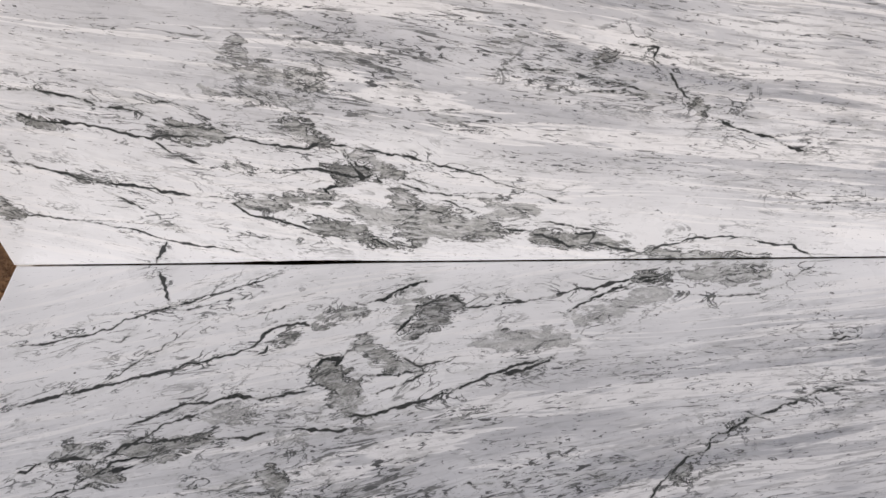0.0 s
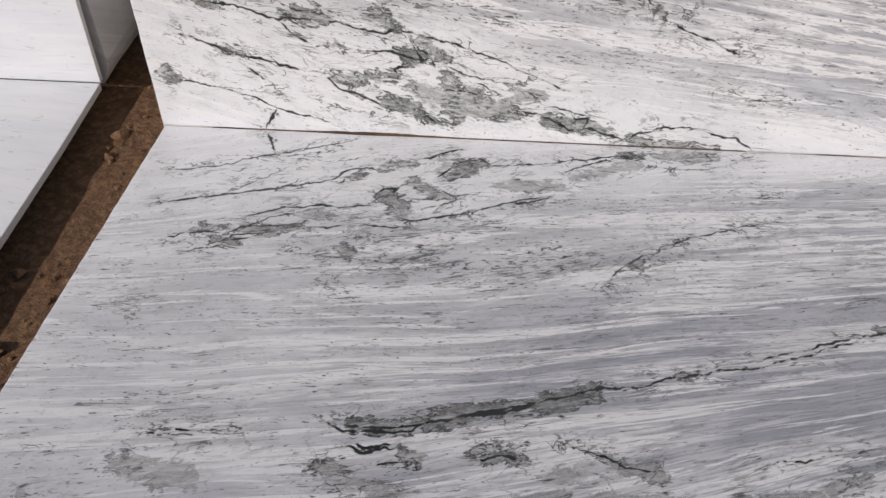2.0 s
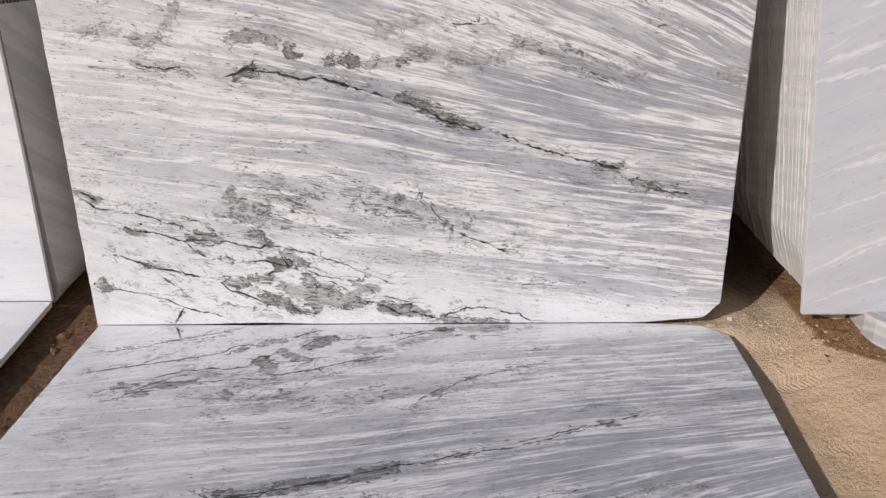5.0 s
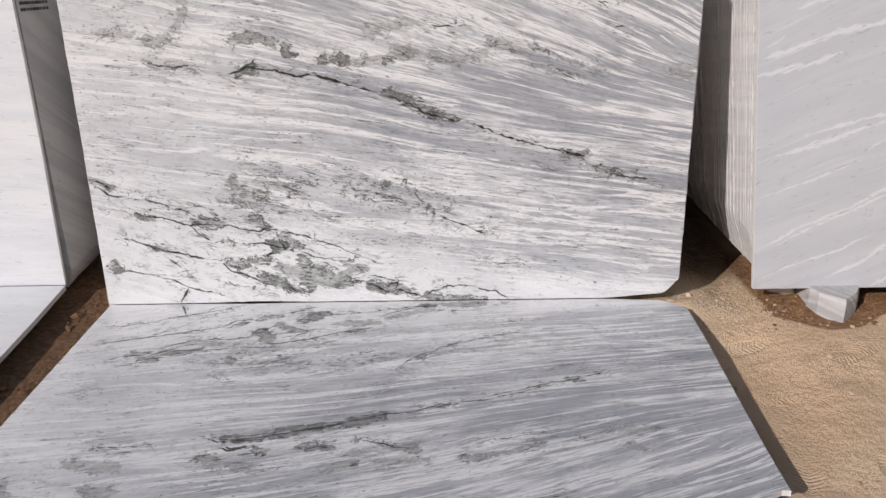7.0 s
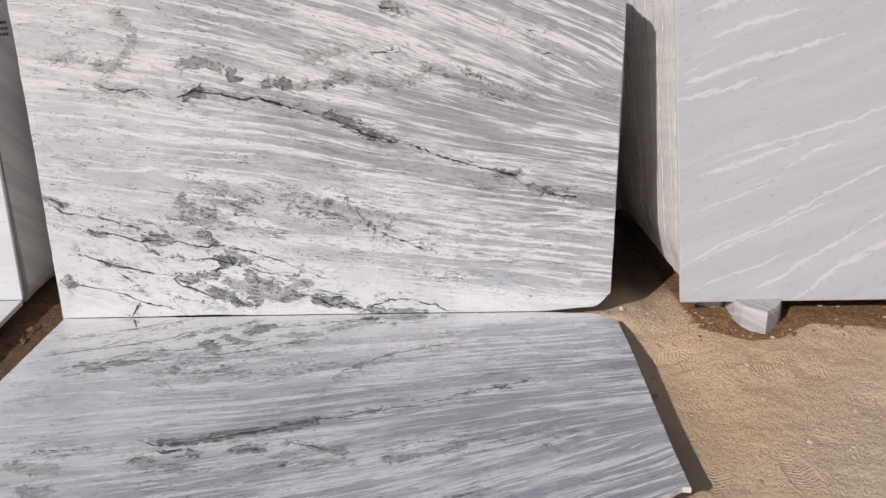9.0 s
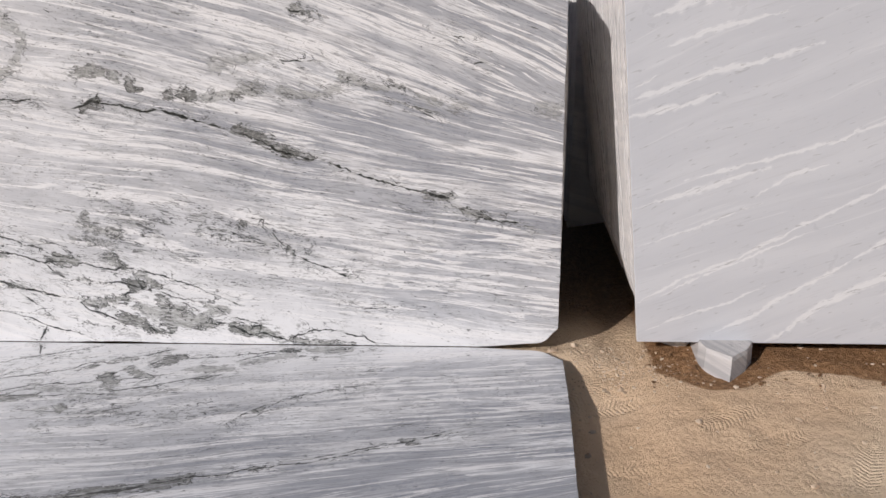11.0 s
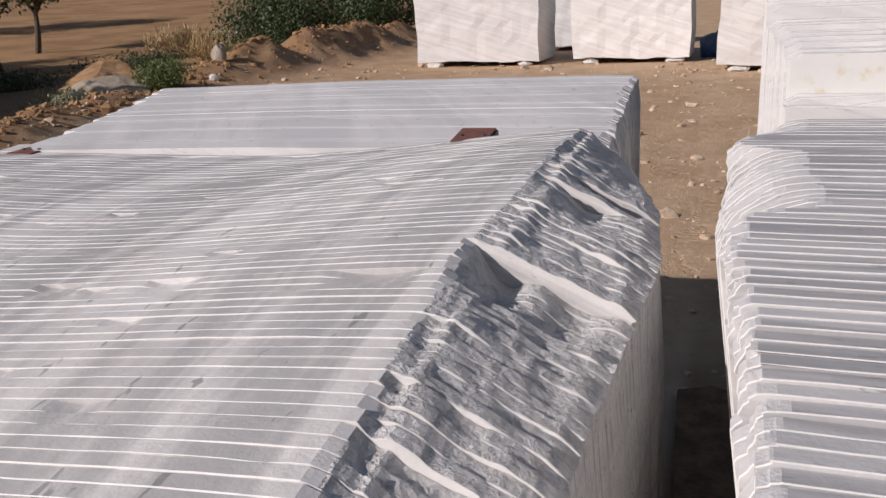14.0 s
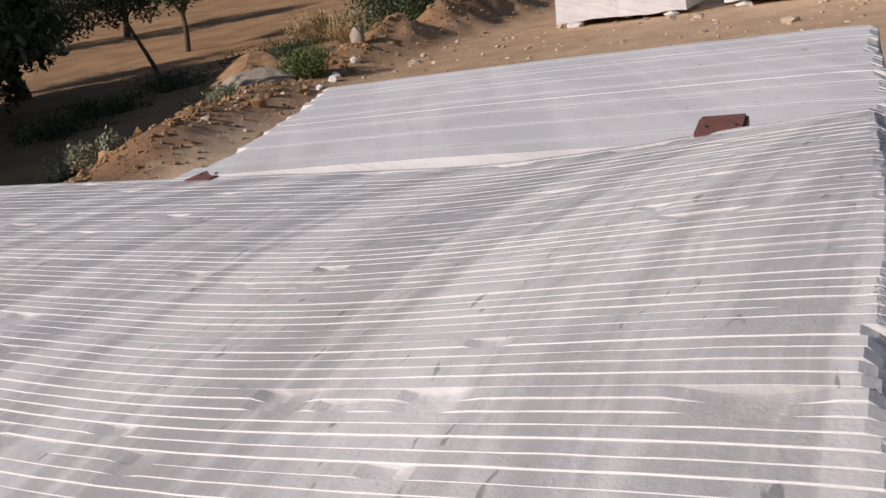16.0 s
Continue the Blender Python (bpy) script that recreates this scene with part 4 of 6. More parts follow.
def make_ground():
    xs = np.concatenate([-10 - np.geomspace(1, 600, 46)[::-1], np.arange(-10, -0.5, 0.10), np.arange(-0.5, 3.9, 0.022), np.arange(3.9, 12, 0.2), 12 + np.geomspace(0.4, 600, 36)])
    ys = np.concatenate([-4 - np.geomspace(0.5, 600, 30)[::-1], np.arange(-4, -1.9, 0.12), np.arange(-1.9, 0.35, 0.022), np.arange(0.35, 6, 0.06), np.arange(6, 34, 0.12), 34 + np.geomspace(0.4, 700, 46)])
    X, Y = np.meshgrid(xs, ys)
    Z = ground_z(X, Y)
    w, h = len(xs), len(ys)
    verts = np.stack([X, Y, Z], -1).reshape(-1, 3)
    a = (np.arange(h - 1)[:, None] * w + np.arange(w - 1)[None]).ravel()
    faces = np.stack([a, a + 1, a + w + 1, a + w], -1)
    me = bpy.data.meshes.new("ground")
    me.vertices.add(len(verts)), me.loops.add(faces.size), me.polygons.add(len(faces))
    me.vertices.foreach_set("co", verts.ravel())
    me.loops.foreach_set("vertex_index", faces.ravel().astype(np.int32))
    me.polygons.foreach_set("loop_start", np.arange(0, faces.size, 4, dtype=np.int32))
    me.polygons.foreach_set("use_smooth", np.ones(len(faces), bool))
    me.update(calc_edges=True)
    x, y = verts[:, 0], verts[:, 1]
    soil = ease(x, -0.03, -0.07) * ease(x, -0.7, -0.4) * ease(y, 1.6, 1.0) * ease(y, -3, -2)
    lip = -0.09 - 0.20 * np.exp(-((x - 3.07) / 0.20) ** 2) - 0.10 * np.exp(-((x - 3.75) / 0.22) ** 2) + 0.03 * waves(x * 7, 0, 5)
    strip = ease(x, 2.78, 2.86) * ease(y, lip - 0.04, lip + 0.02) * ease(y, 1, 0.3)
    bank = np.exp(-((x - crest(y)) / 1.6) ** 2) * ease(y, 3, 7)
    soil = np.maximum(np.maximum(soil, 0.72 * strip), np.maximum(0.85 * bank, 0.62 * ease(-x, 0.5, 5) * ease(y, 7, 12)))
    field = ease(crest(y) - x, 0.6, 2.5)
    # left gap: wet soil with its shade; right gap: shade painted as dark earth
    damp_shade = np.maximum(ease(x, -0.03, -0.07) * ease(x, -0.7, -0.4) * ease(y, 1.6, 1.0) * ease(y, -3, -2), ease(x, 2.30, 2.42) * ease(x, 2.95, 2.85) * ease(y, 0.10, 0.5) * ease(y, 5.6, 4.8))
    # ground painted dark below the seam, so the slit reads as unlit
    damp_shade = np.maximum(damp_shade, ease(x, 0.08, 0.15) * ease(x, 2.1, 1.95) * ease(np.abs(y), 0.5, 0.4))
    for name, data in (("soil", soil), ("field", field), ("damp_shade", 0.9 * damp_shade), ("yard", ease(y, 2.6, 4.5) * (1 - field) * (1 - 0.9 * np.clip(bank, 0, 1)))):
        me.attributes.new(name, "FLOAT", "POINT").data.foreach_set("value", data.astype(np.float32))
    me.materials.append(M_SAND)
    tagged(new("ground", me), "trodden sandy yard ground with a bank and a dry field", "ground", kind="structure")


make_ground()


# ---- the bookmatched pair ----
def dense_face(name, xy, hh, to_place, back, face, label):
    """A slab whose polished face is a fine grid over (x, h), carrying its drawing; to_place puts (x, h, depth) into the world."""
    rows, cols = xy.shape
    x, h = xy.ravel(), hh.ravel()
    edge = np.zeros(xy.shape, bool)
    edge[0], edge[-1], edge[:, 0], edge[:, -1] = True, True, True, True
    front = to_place(x, h, np.where(edge.ravel(), 0.0008, 0.0))
    ring = np.concatenate([np.arange(cols), np.arange(1, rows) * cols + cols - 1, (rows - 1) * cols + np.arange(cols - 2, -1, -1), np.arange(rows - 2, 0, -1) * cols])
    rim = to_place(x[ring], h[ring], np.full(len(ring), back))
    verts = np.concatenate([front, rim])
    a = (np.arange(rows - 1)[:, None] * cols + np.arange(cols - 1)[None]).ravel()
    quads = np.stack([a, a + 1, a + cols + 1, a + cols], -1)
    k, base = len(ring), rows * cols
    i = np.arange(k)
    j = (i + 1) % k
    sides = np.stack([ring[j], ring[i], base + i, base + j], -1)
    faces = [tuple(q) for q in np.concatenate([quads, sides]).tolist()] + [tuple((base + i).tolist())]
    index = [0] * len(quads) + [1] * k + [2]
    ob = link_mesh(name, verts.tolist(), faces, [M_BOOK, M_EDGE, M_STACK], index=index)
    pattern, grain, depth, near = drawing(x, h - face.get("rise", 0.0), face)
    me = ob.data
    extra = len(ring)
    at = me.attributes.new("pattern", "FLOAT_COLOR", "POINT")
    at.data.foreach_set("color", np.concatenate([pattern, np.zeros((extra, 4))]).astype(np.float32).ravel())
    at = me.attributes.new("grain", "FLOAT_VECTOR", "POINT")
    at.data.foreach_set("vector", np.concatenate([grain, np.zeros((extra, 3))]).astype(np.float32).ravel())
    for title, values in (("depth", depth), ("near", near)):
        at = me.attributes.new(title, "FLOAT", "POINT")
        at.data.foreach_set("value", np.concatenate([values, np.zeros(extra)]).astype(np.float32))
    return tagged(ob, label, "marble slab")


def ridge_x(y):
    return np.interp(y, (0, 0.34, 0.62, 1.0, 1.66), (2.29, 2.266, 2.252, 2.246, 2.212))


def top_z(x, y):
    """Height of the stack's sawn top."""
    rise = np.interp(y, (0, 0.15, 0.3, 0.6, 1.0, 1.3, 1.66), (0, 0.021, 0.041, 0.068, 0.085, 0.080, 0.057))
    return 1.382 + 0.095 * ease(x, 1.15, 2.45) ** 1.2 + rise


def right_x(y, z):
    """Right-hand side of the stack: bulging half way back, drawn in behind."""
    base = np.interp(y, (0, 0.5, 0.9, 1.2, 1.66), (2.455, 2.475, 2.488, 2.46, 2.36))
    return base - 0.012 * (np.asarray(z, float) - 0.6) + 0.010 * waves(y * 2.5, np.asarray(z, float) * 2.0, 81, 2)


def chip_z(x, y, k):
    """Height of the hammer-broken corner between the ridge and the right-hand side."""
    rx, sx = ridge_x(y), right_x(y, 1.35)
    u = np.clip((np.asarray(x, float) - rx) / (sx - rx), 0, 1)
    deep = np.interp(y, (0, 0.1, 0.3, 0.6, 0.9, 1.2, 1.66), (0.085, 0.091, 0.096, 0.100, 0.108, 0.115, 0.118))
    # ledges: some runs of slabs are broken off lower than those behind them, whose faces then show
    y0 = float(np.max(y))
    ledge = 0.046 * float(ease(y0, 0.42, 0.63)) * (y0 < 0.660) * (np.exp(-((u - 0.20) / 0.15) ** 2) + 0.75 * np.exp(-((u - 0.62) / 0.30) ** 2))
    ledge = ledge + 0.028 * float(ease(y0, 0.86, 1.0)) * (y0 < 1.03) * np.exp(-((u - 0.42) / 0.22) ** 2)
    ledge = ledge + 0.030 * float(ease(y0, 1.04, 1.10)) * (y0 < 1.125) * np.exp(-((u - 0.62) / 0.22) ** 2)
    ledge = ledge + 0.026 * (y0 < 0.03) * np.exp(-((u - 0.66) / 0.26) ** 2) + 0.014 * (0.10 < y0 < 0.20) * np.exp(-((u - 0.3) / 0.3) ** 2)
    shape = np.interp(u, (0, 0.04, 0.10, 0.17, 0.24, 0.5, 0.85, 1.0), (0, 0.05, 0.105, 0.11, 0.20, 0.47, 0.80, 1.06))
    rough = 0.0085 * waves(x * 22, y * 16, 91, 4) + 0.0030 * waves(x * 34, k * 1.3, 95, 3) + 0.0022 * waves(k * 2.7, 8.0, 97, 1)
    return top_z(rx, y) - deep * shape - ledge + rough * ease(u, 0.0, 0.08)


SPALLS = ((25, 1.62, 0.05, 0.012), (25, 1.84, 0.05, 0.012), (25, 2.15, 0.06, 0.012), (77, 1.76, 0.08, 0.020), (77, 1.45, 0.05, 0.012), (77, 1.05, 0.05, 0.010),
          (42, 1.14, 0.03, 0.008), (19, 1.50, 0.03, 0.010), (58, 0.75, 0.04, 0.009), (33, 0.90, 0.03, 0.008), (10, 1.95, 0.03, 0.008), (50, 1.95, 0.02, 0.006))


def spalled(x, k):
    """How far the top edge has flaked off at x on slab k; a flake takes two or three slabs."""
    return sum(0.7 * d * (0, 1.0, 0.45, 0.0)[k0 - k + 1] * max(0.0, 1 - ((x - x0 - 0.2 * w * math.sin(9 * x)) / w) ** 2) for k0, x0, w, d in SPALLS if -1 < k0 - k < 3)


def stack_outline(y, k):
    """Outline of one slab of the stack and the indices of its broken stretch."""
    jag = 0.0008 * waves(k * 1.7, 3.0, 101, 1)
    left = float(np.interp(y, (0, 0.80, 1.15, 1.7), (-0.012, -0.03, -0.85, -0.95))) - 0.01 * waves(y * 2, 1.0, 103, 2)
    lift = 0.012 if k <= 7 else -0.028
    pts = [(left, -0.028), (0.10, -0.028), (0.2, lift), (1.6, lift), (1.75, -0.024), (2.1, -0.004), (2.32, 0.018), (2.41, 0.045), (2.455, 0.085)]
    pts[-1] = (float(right_x(y, 0.1)) + jag, 0.085)
    for z in (0.3, 0.55, 0.8, 1.05, 1.2):
        pts.append((float(right_x(y, z)) + jag, z))
    rx, sx = float(ridge_x(y)) + 0.010 * float(waves(k * 0.45, 6, 105, 3)), float(right_x(y, 1.35)) + jag
    chip0 = len(pts)
    for x in np.linspace(sx, rx, 44):
        pts.append((float(x) - (0.012 if x == sx else 0), float(chip_z(x, y, k))))
    chip = set(range(chip0 - 1, len(pts) - 1))
    step = 0.0010 * waves(k * 2.3, 9.0, 107, 1)
    for x in np.linspace(rx - 0.015, left, 110):
        nick = 0.010 * max(0.0, float(waves(x * 7, k * 0.9, 111, 2)) - 0.62) * 3
        pts.append((float(x), float(top_z(x, y)) + step - nick - spalled(float(x), k) + 0.0009 * float(waves(x * 16, k * 1.3, 113, 2))))
    return pts, chip


def make_pair():
    # standing slab
    u = np.linspace(0, 1, 840)
    x = -0.004 + 2.463 * u
    foot = 0.0022 + 0.0075 * np.exp(-((x - 0.63) / 0.15) ** 2) * (0.8 + 0.4 * waves(x * 30, 0, 137, 2)) + 0.018 * ease(x, 2.12, 2.40) + 0.07 * ease(x, 2.36, 2.47) ** 2
    k0 = np.where(x > ridge_x(0), chip_z(x, 0.0, 0), top_z(x, 0.0))
    k0 = np.minimum(k0, top_z(x, 0.0)) + 0.002 * waves(x * 14, 0, 121, 2)
    b = np.concatenate([np.linspace(0, 0.40, 215, endpoint=False), np.linspace(0.40, 1, 265)])[:, None]
    H = foot[None] + (k0 - foot)[None] * b
    X = x[None] + (-0.014 * b + 0.004 * waves(H * 3, 0, 123, 2)) * (1 - u[None]) - 0.016 * ease(H, 0.1, 1.3) * u[None] + 0.0015 * waves(H * 25, 2.0, 125, 2)
    dense_face("marble_slab", X, H, lambda p, q, d: np.stack([p, d, q], -1), 0.0195, standing,
               "polished white marble slab with black and grey-green veins, standing upright")
    # lying slab: its mirror image, laid face up before it
    x = -0.002 + 2.475 * u
    back = 0.0010 + 0.003 * np.exp(-((x - 0.60) / 0.10) ** 2) + 0.022 * ease(x, 2.1, 2.40) + 0.075 * ease(x, 2.34, 2.475) ** 2
    front = 1.404 + 0.008 * waves(x * 1.7, 0, 131, 2) + 0.055 * ease(x, 1.5, 2.2) - 0.10 * np.clip((x - 2.22) / 0.19, 0, 1.2)
    front += 0.004 * waves(x * 40, 0, 133, 2) * ease(x, 2.15, 2.3)
    H = back[None] + (front - back)[None] * b
    X = x[None] - 0.042 * H * (1 - u[None]) - 0.045 * ease(H, 0.1, 1.4) * u[None] + 0.0012 * waves(H * 25, 4.0, 135, 2)
    # left to right order is kept, so the rows run away from the seam
    dense_face("marble_slab", X[::-1].copy(), H[::-1].copy(), lambda p, q, d: np.stack([p, -q, -d], -1), 0.0200, lying,
               "polished white marble slab with mirrored veins, lying face up on sand")


make_pair()

PITCH = 0.0213


def make_main_stack():
    for k in range(1, 79):
        y = k * PITCH
        pts, chip = stack_outline(y, k)
        ob = plate("marble_slab", pts, y, PITCH - 0.0007, [M_STACK, M_STACK, M_EDGE, M_BROKEN], chip, max(0.0004, 0.0009 + 0.0006 * float(waves(k * 1.9, 4, 109, 1))), set(range(14)),
                   0.88 * float(top_z(1.0, y + 0.02) - top_z(1.0, y)) / 0.02)
        tagged(ob, "upright sawn marble slab with a broken upper corner, in a stack", "marble slab", "slabs of the veined stack")


make_main_stack()


# ---- the stack behind, turned a little ----
def make_back_stack():
    turn = Matrix.Translation((2.262, 1.795, 0)) @ pose(0, 0, 0, 0, 0, 3.5)
    for k in range(62):
        y = k * PITCH
        left = float(np.interp(k // 5 * 5, (0, 8, 30, 61), (-1.99, -1.93, -2.02, -2.20))) + 0.02 * float(waves(k // 5, 1, 141, 1))
        group = round(k / 8)
        top = 1.452 + 0.003 * float(waves(group * 1.7, 2, 143, 1)) + 0.052 * k / 61
        rt = 0.010 * float(waves(k * 0.7, 5, 145, 2))
        pts = [(left, -0.09), (rt, -0.09)]
        for z in (0.4, 0.8, 1.2, 1.40):
            pts.append((rt + 0.004 * float(waves(z * 3, k, 147, 1)), z))
        r0 = 0.035 + 0.03 * float(waves(k * 0.35, 7, 149, 2))
        chip0 = len(pts) - 1
        pts += [(rt - 0.01, top - r0), (rt - 0.4 * r0, top - 0.4 * r0), (rt - r0, top - 0.004)]
        for x in np.linspace(rt - 0.14, left + 0.03, 22):
            pts.append((float(x), float(top) - 0.05 * float(ease(-x, 1.0, 2.3)) * 0.3 + 0.0008 * float(waves(x * 9, group * 0.8, 151, 2))))
        pts.append((left, float(top) - 0.05))
        ob = plate("marble_slab", pts, y, PITCH - (0.0022 if k % 9 == 4 else 0.00005), [M_BACK, M_BACK, M_EDGE if k % 9 in (4, 5) else M_BACK, M_CHALK], set(range(chip0, chip0 + 3)), 0.0020 if k % 9 in (4, 5) else 0.0002, (), 0.0408)
        ob.matrix_world = turn
        tagged(ob, "pale upright marble slab packed flush in the rear stack", "marble slab", "slabs of the rear stack")


make_back_stack()


# ---- the grey stack to the right, leaning, on stones ----
pale = {"veins": [], "patches": []}
vein(pale, 11, 2.66, 0.962, 2.78, 0.988, 2.905, 1.02, 3.0, 1.06)
vein(pale, 11, 2.686, 1.028, 2.79, 1.064, 2.878, 1.092, 2.968, 1.132, 3.143, 1.171, 3.339, 1.233)
vein(pale, 19, 2.741, 1.322, 2.851, 1.369, 2.974, 1.398, 3.10, 1.44)
vein(pale, 7, 2.768, 0.225, 2.945, 0.336, 3.122, 0.409, 3.36, 0.55, 3.628, 0.697, 3.9, 0.83)
vein(pale, 5, 2.85, 0.25, 3.0, 0.34, 3.2, 0.43, 3.4, 0.53)
vein(pale, 9, 3.08, 0.10, 3.20, 0.156, 3.326, 0.256, 3.515, 0.37, 3.666, 0.483, 3.9, 0.62)
vein(pale, 14, 3.28, 0.06, 3.357, 0.108, 3.473, 0.221, 3.708, 0.343, 3.95, 0.46)
vein(pale, 7, 2.897, 0.726, 3.139, 0.792, 3.434, 0.879, 3.599, 0.952, 3.85, 1.03)
vein(pale, 9, 3.166, 0.661, 3.29, 0.75, 3.427, 0.793)
vein(pale, 10, 2.727, 0.616, 3.025, 0.712, 3.209, 0.781)
vein(pale, 6, 2.674, 1.064, 2.77, 1.121)
vein(pale, 6, 2.75, 0.46, 3.0, 0.555, 3.2, 0.64)
vein(pale, 5, 2.80, 0.10, 2.95, 0.17, 3.1, 0.215, 3.25, 0.30)
vein(pale, 9, 2.75, 1.20, 2.95, 1.28, 3.2, 1.34)


def grey_slab(y, left_x):
    """First slab of the grey stack: a polished face with pale streaks that run up to the right."""
    u = np.concatenate([np.linspace(0, 0.45, 420, endpoint=False), np.linspace(0.45, 1, 60)])[None]
    z = np.linspace(0.050, 1.540, 380)[:, None]
    edge = np.array([left_x(float(q)) for q in z[:, 0]])[:, None] + 0.0015 * waves(z * 30, 3.0, 177, 2) + 0.016 * ease(z, 1.515, 1.54) ** 2
    X = edge + (5.35 - edge) * u
    Z = z + (0.008 * ease(X, 2.62, 2.72) + 0.003 * waves(X * 9, 1.0, 178, 3)) * ease(z, 1.45, 1.54) + 0 * u
    ob = dense_face("marble_slab", X, Z, lambda p, q, d: np.stack([p, y + d, q], -1), PITCH - 0.001, pale,
                    "light grey marble slab with pale streaks, first in the stack")
    ob.data.materials[0] = M_RIGHT
    tagged(ob, "light grey marble slab with pale streaks, first in the stack", "marble slab", "slabs of the grey stack")


def make_right_stack():
    for k in range(75):
        y = -0.032 + k * PITCH
        bulge = np.interp(y, (0, 0.1, 0.44, 0.9, 1.1, 1.25, 1.53), (0.0, -0.012, -0.028, -0.066, -0.05, -0.025, 0.03))
        jag = 0.004 * float(waves(k * 1.9, 3, 161, 1)) if k else 0.0
        base = 0.050 + 0.05 * float(ease(k, 0, 6))

        def lx(z):
            return 2.775 - 0.108 * (z - 0.05) + bulge * float(ease(z, 0.2, 1.4)) + jag

        if k == 0:
            grey_slab(y, lx)
            continue
        top = 1.548 + 0.045 * float(ease(y, 0.0, 0.6)) - 0.030 * float(ease(y, 1.1, 1.45)) + 0.0016 * float(waves(k * 2.1, 2, 163, 1))
        round_off = float(ease(y, 0.60, 0.70) * ease(y, 1.12, 1.0))
        rx = 0.022 + 0.012 * float(waves(k * 0.6, 4, 165, 2)) + 0.105 * round_off + 0.05 * float(ease(y, 1.2, 1.4))
        rz = 0.035 + 0.012 * float(waves(k * 0.5, 8, 167, 2)) + 0.075 * round_off
        if k in (1, 2):
            top, rx, rz = top + 0.006, 0.05, 0.05
        right = 5.35
        side = [(lx(base) + 0.05, base)] + [(lx(z) + 0.003 * float(waves(z * 6, k * 1.1, 169, 2)), z) for z in (0.3, 0.6, 0.9, 1.15)]
        shoulder = [(lx(top - rz) + rx * (1 - math.cos(a)) * 1.0 + 0.011 * float(waves(a * 4, k * 0.45, 171, 3)), top - rz + rz * math.sin(a)) for a in np.linspace(0.0, math.pi / 2, 12)]
        flat = [(float(x), top + 0.0015 * float(waves(x * 9, k * 1.7, 173, 2)) - 0.012 * float(ease(x, 3.2, 4.2))) for x in np.linspace(shoulder[-1][0] + 0.05, right, 26)]
        pts = [(right, base)] + flat[::-1] + shoulder[::-1] + side[::-1]
        chip = set(range(len(flat) + 1, len(pts) - 1))
        mats = [M_RIGHT_SAWN, M_RIGHT_SAWN, M_EDGE, M_CHALK]
        ob = plate("marble_slab", pts, y, PITCH - 0.0009, mats, chip, 0.0010)
        tagged(ob, "upright grey marble slab with a rounded rough shoulder", "marble slab", "slabs of the grey stack")


make_right_stack()


def make_white_stack():
    """Tall white slabs behind the grey stack; those in front are broken off in steps."""
    tops = (1.59, 1.595, 1.685, 1.69, 1.705, 1.712, 1.722, 1.735, 1.74, 1.745, 1.775, 1.78, 1.79, 1.80)
    for k in range(40):
        y = 1.66 + k * PITCH
        top = tops[min(k // 2, len(tops) - 1)]
        lx = 2.672 - 0.04 * float(ease(k, 6, 20)) + 0.008 * float(waves(k * 1.3, 1, 181, 1))
        pts = [(5.0, -0.09), (5.0, top)]
        for x in np.linspace(4.8, lx + 0.03, 30):
            drop = 0.05 * max(0.0, float(waves(x * 2.6, k * 0.35, 183, 2))) if k < 3 else 0.004 * float(waves(x * 5, k * 0.6, 185, 2))
            pts.append((float(x), top - drop))
        pts += [(lx, top - 0.015), (lx - 0.004, 1.1), (lx, 0.6), (lx, -0.09)]
        ob = plate("marble_slab", pts, y, PITCH - 0.0008, [M_STAINED if k in (4, 5) else M_CHALK, M_RIGHT_SAWN if k > 7 else M_CHALK, M_EDGE, M_CHALK], set(), 0.0018)
        tagged(ob, "tall white marble slab, its top broken off in steps", "marble slab", "slabs of the white stack")


make_white_stack()


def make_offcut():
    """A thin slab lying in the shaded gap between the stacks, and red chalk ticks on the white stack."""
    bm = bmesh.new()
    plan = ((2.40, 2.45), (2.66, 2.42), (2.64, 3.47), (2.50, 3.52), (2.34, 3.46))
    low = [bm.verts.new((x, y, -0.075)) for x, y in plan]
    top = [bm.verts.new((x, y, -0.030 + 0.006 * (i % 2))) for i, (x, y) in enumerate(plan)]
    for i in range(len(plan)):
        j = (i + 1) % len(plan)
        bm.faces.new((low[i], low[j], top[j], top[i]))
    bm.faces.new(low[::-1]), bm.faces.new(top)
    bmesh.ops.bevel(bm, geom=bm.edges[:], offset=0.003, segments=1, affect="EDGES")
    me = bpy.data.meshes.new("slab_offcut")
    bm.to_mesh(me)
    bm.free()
    # dark brown here stands in for the shade on pale marble
    me.materials.append(M_DAMP_SHADE)
    tagged(new("slab_offcut", me), "thin marble offcut in the gap, its dark brown painted for shade", "offcut")


make_offcut()


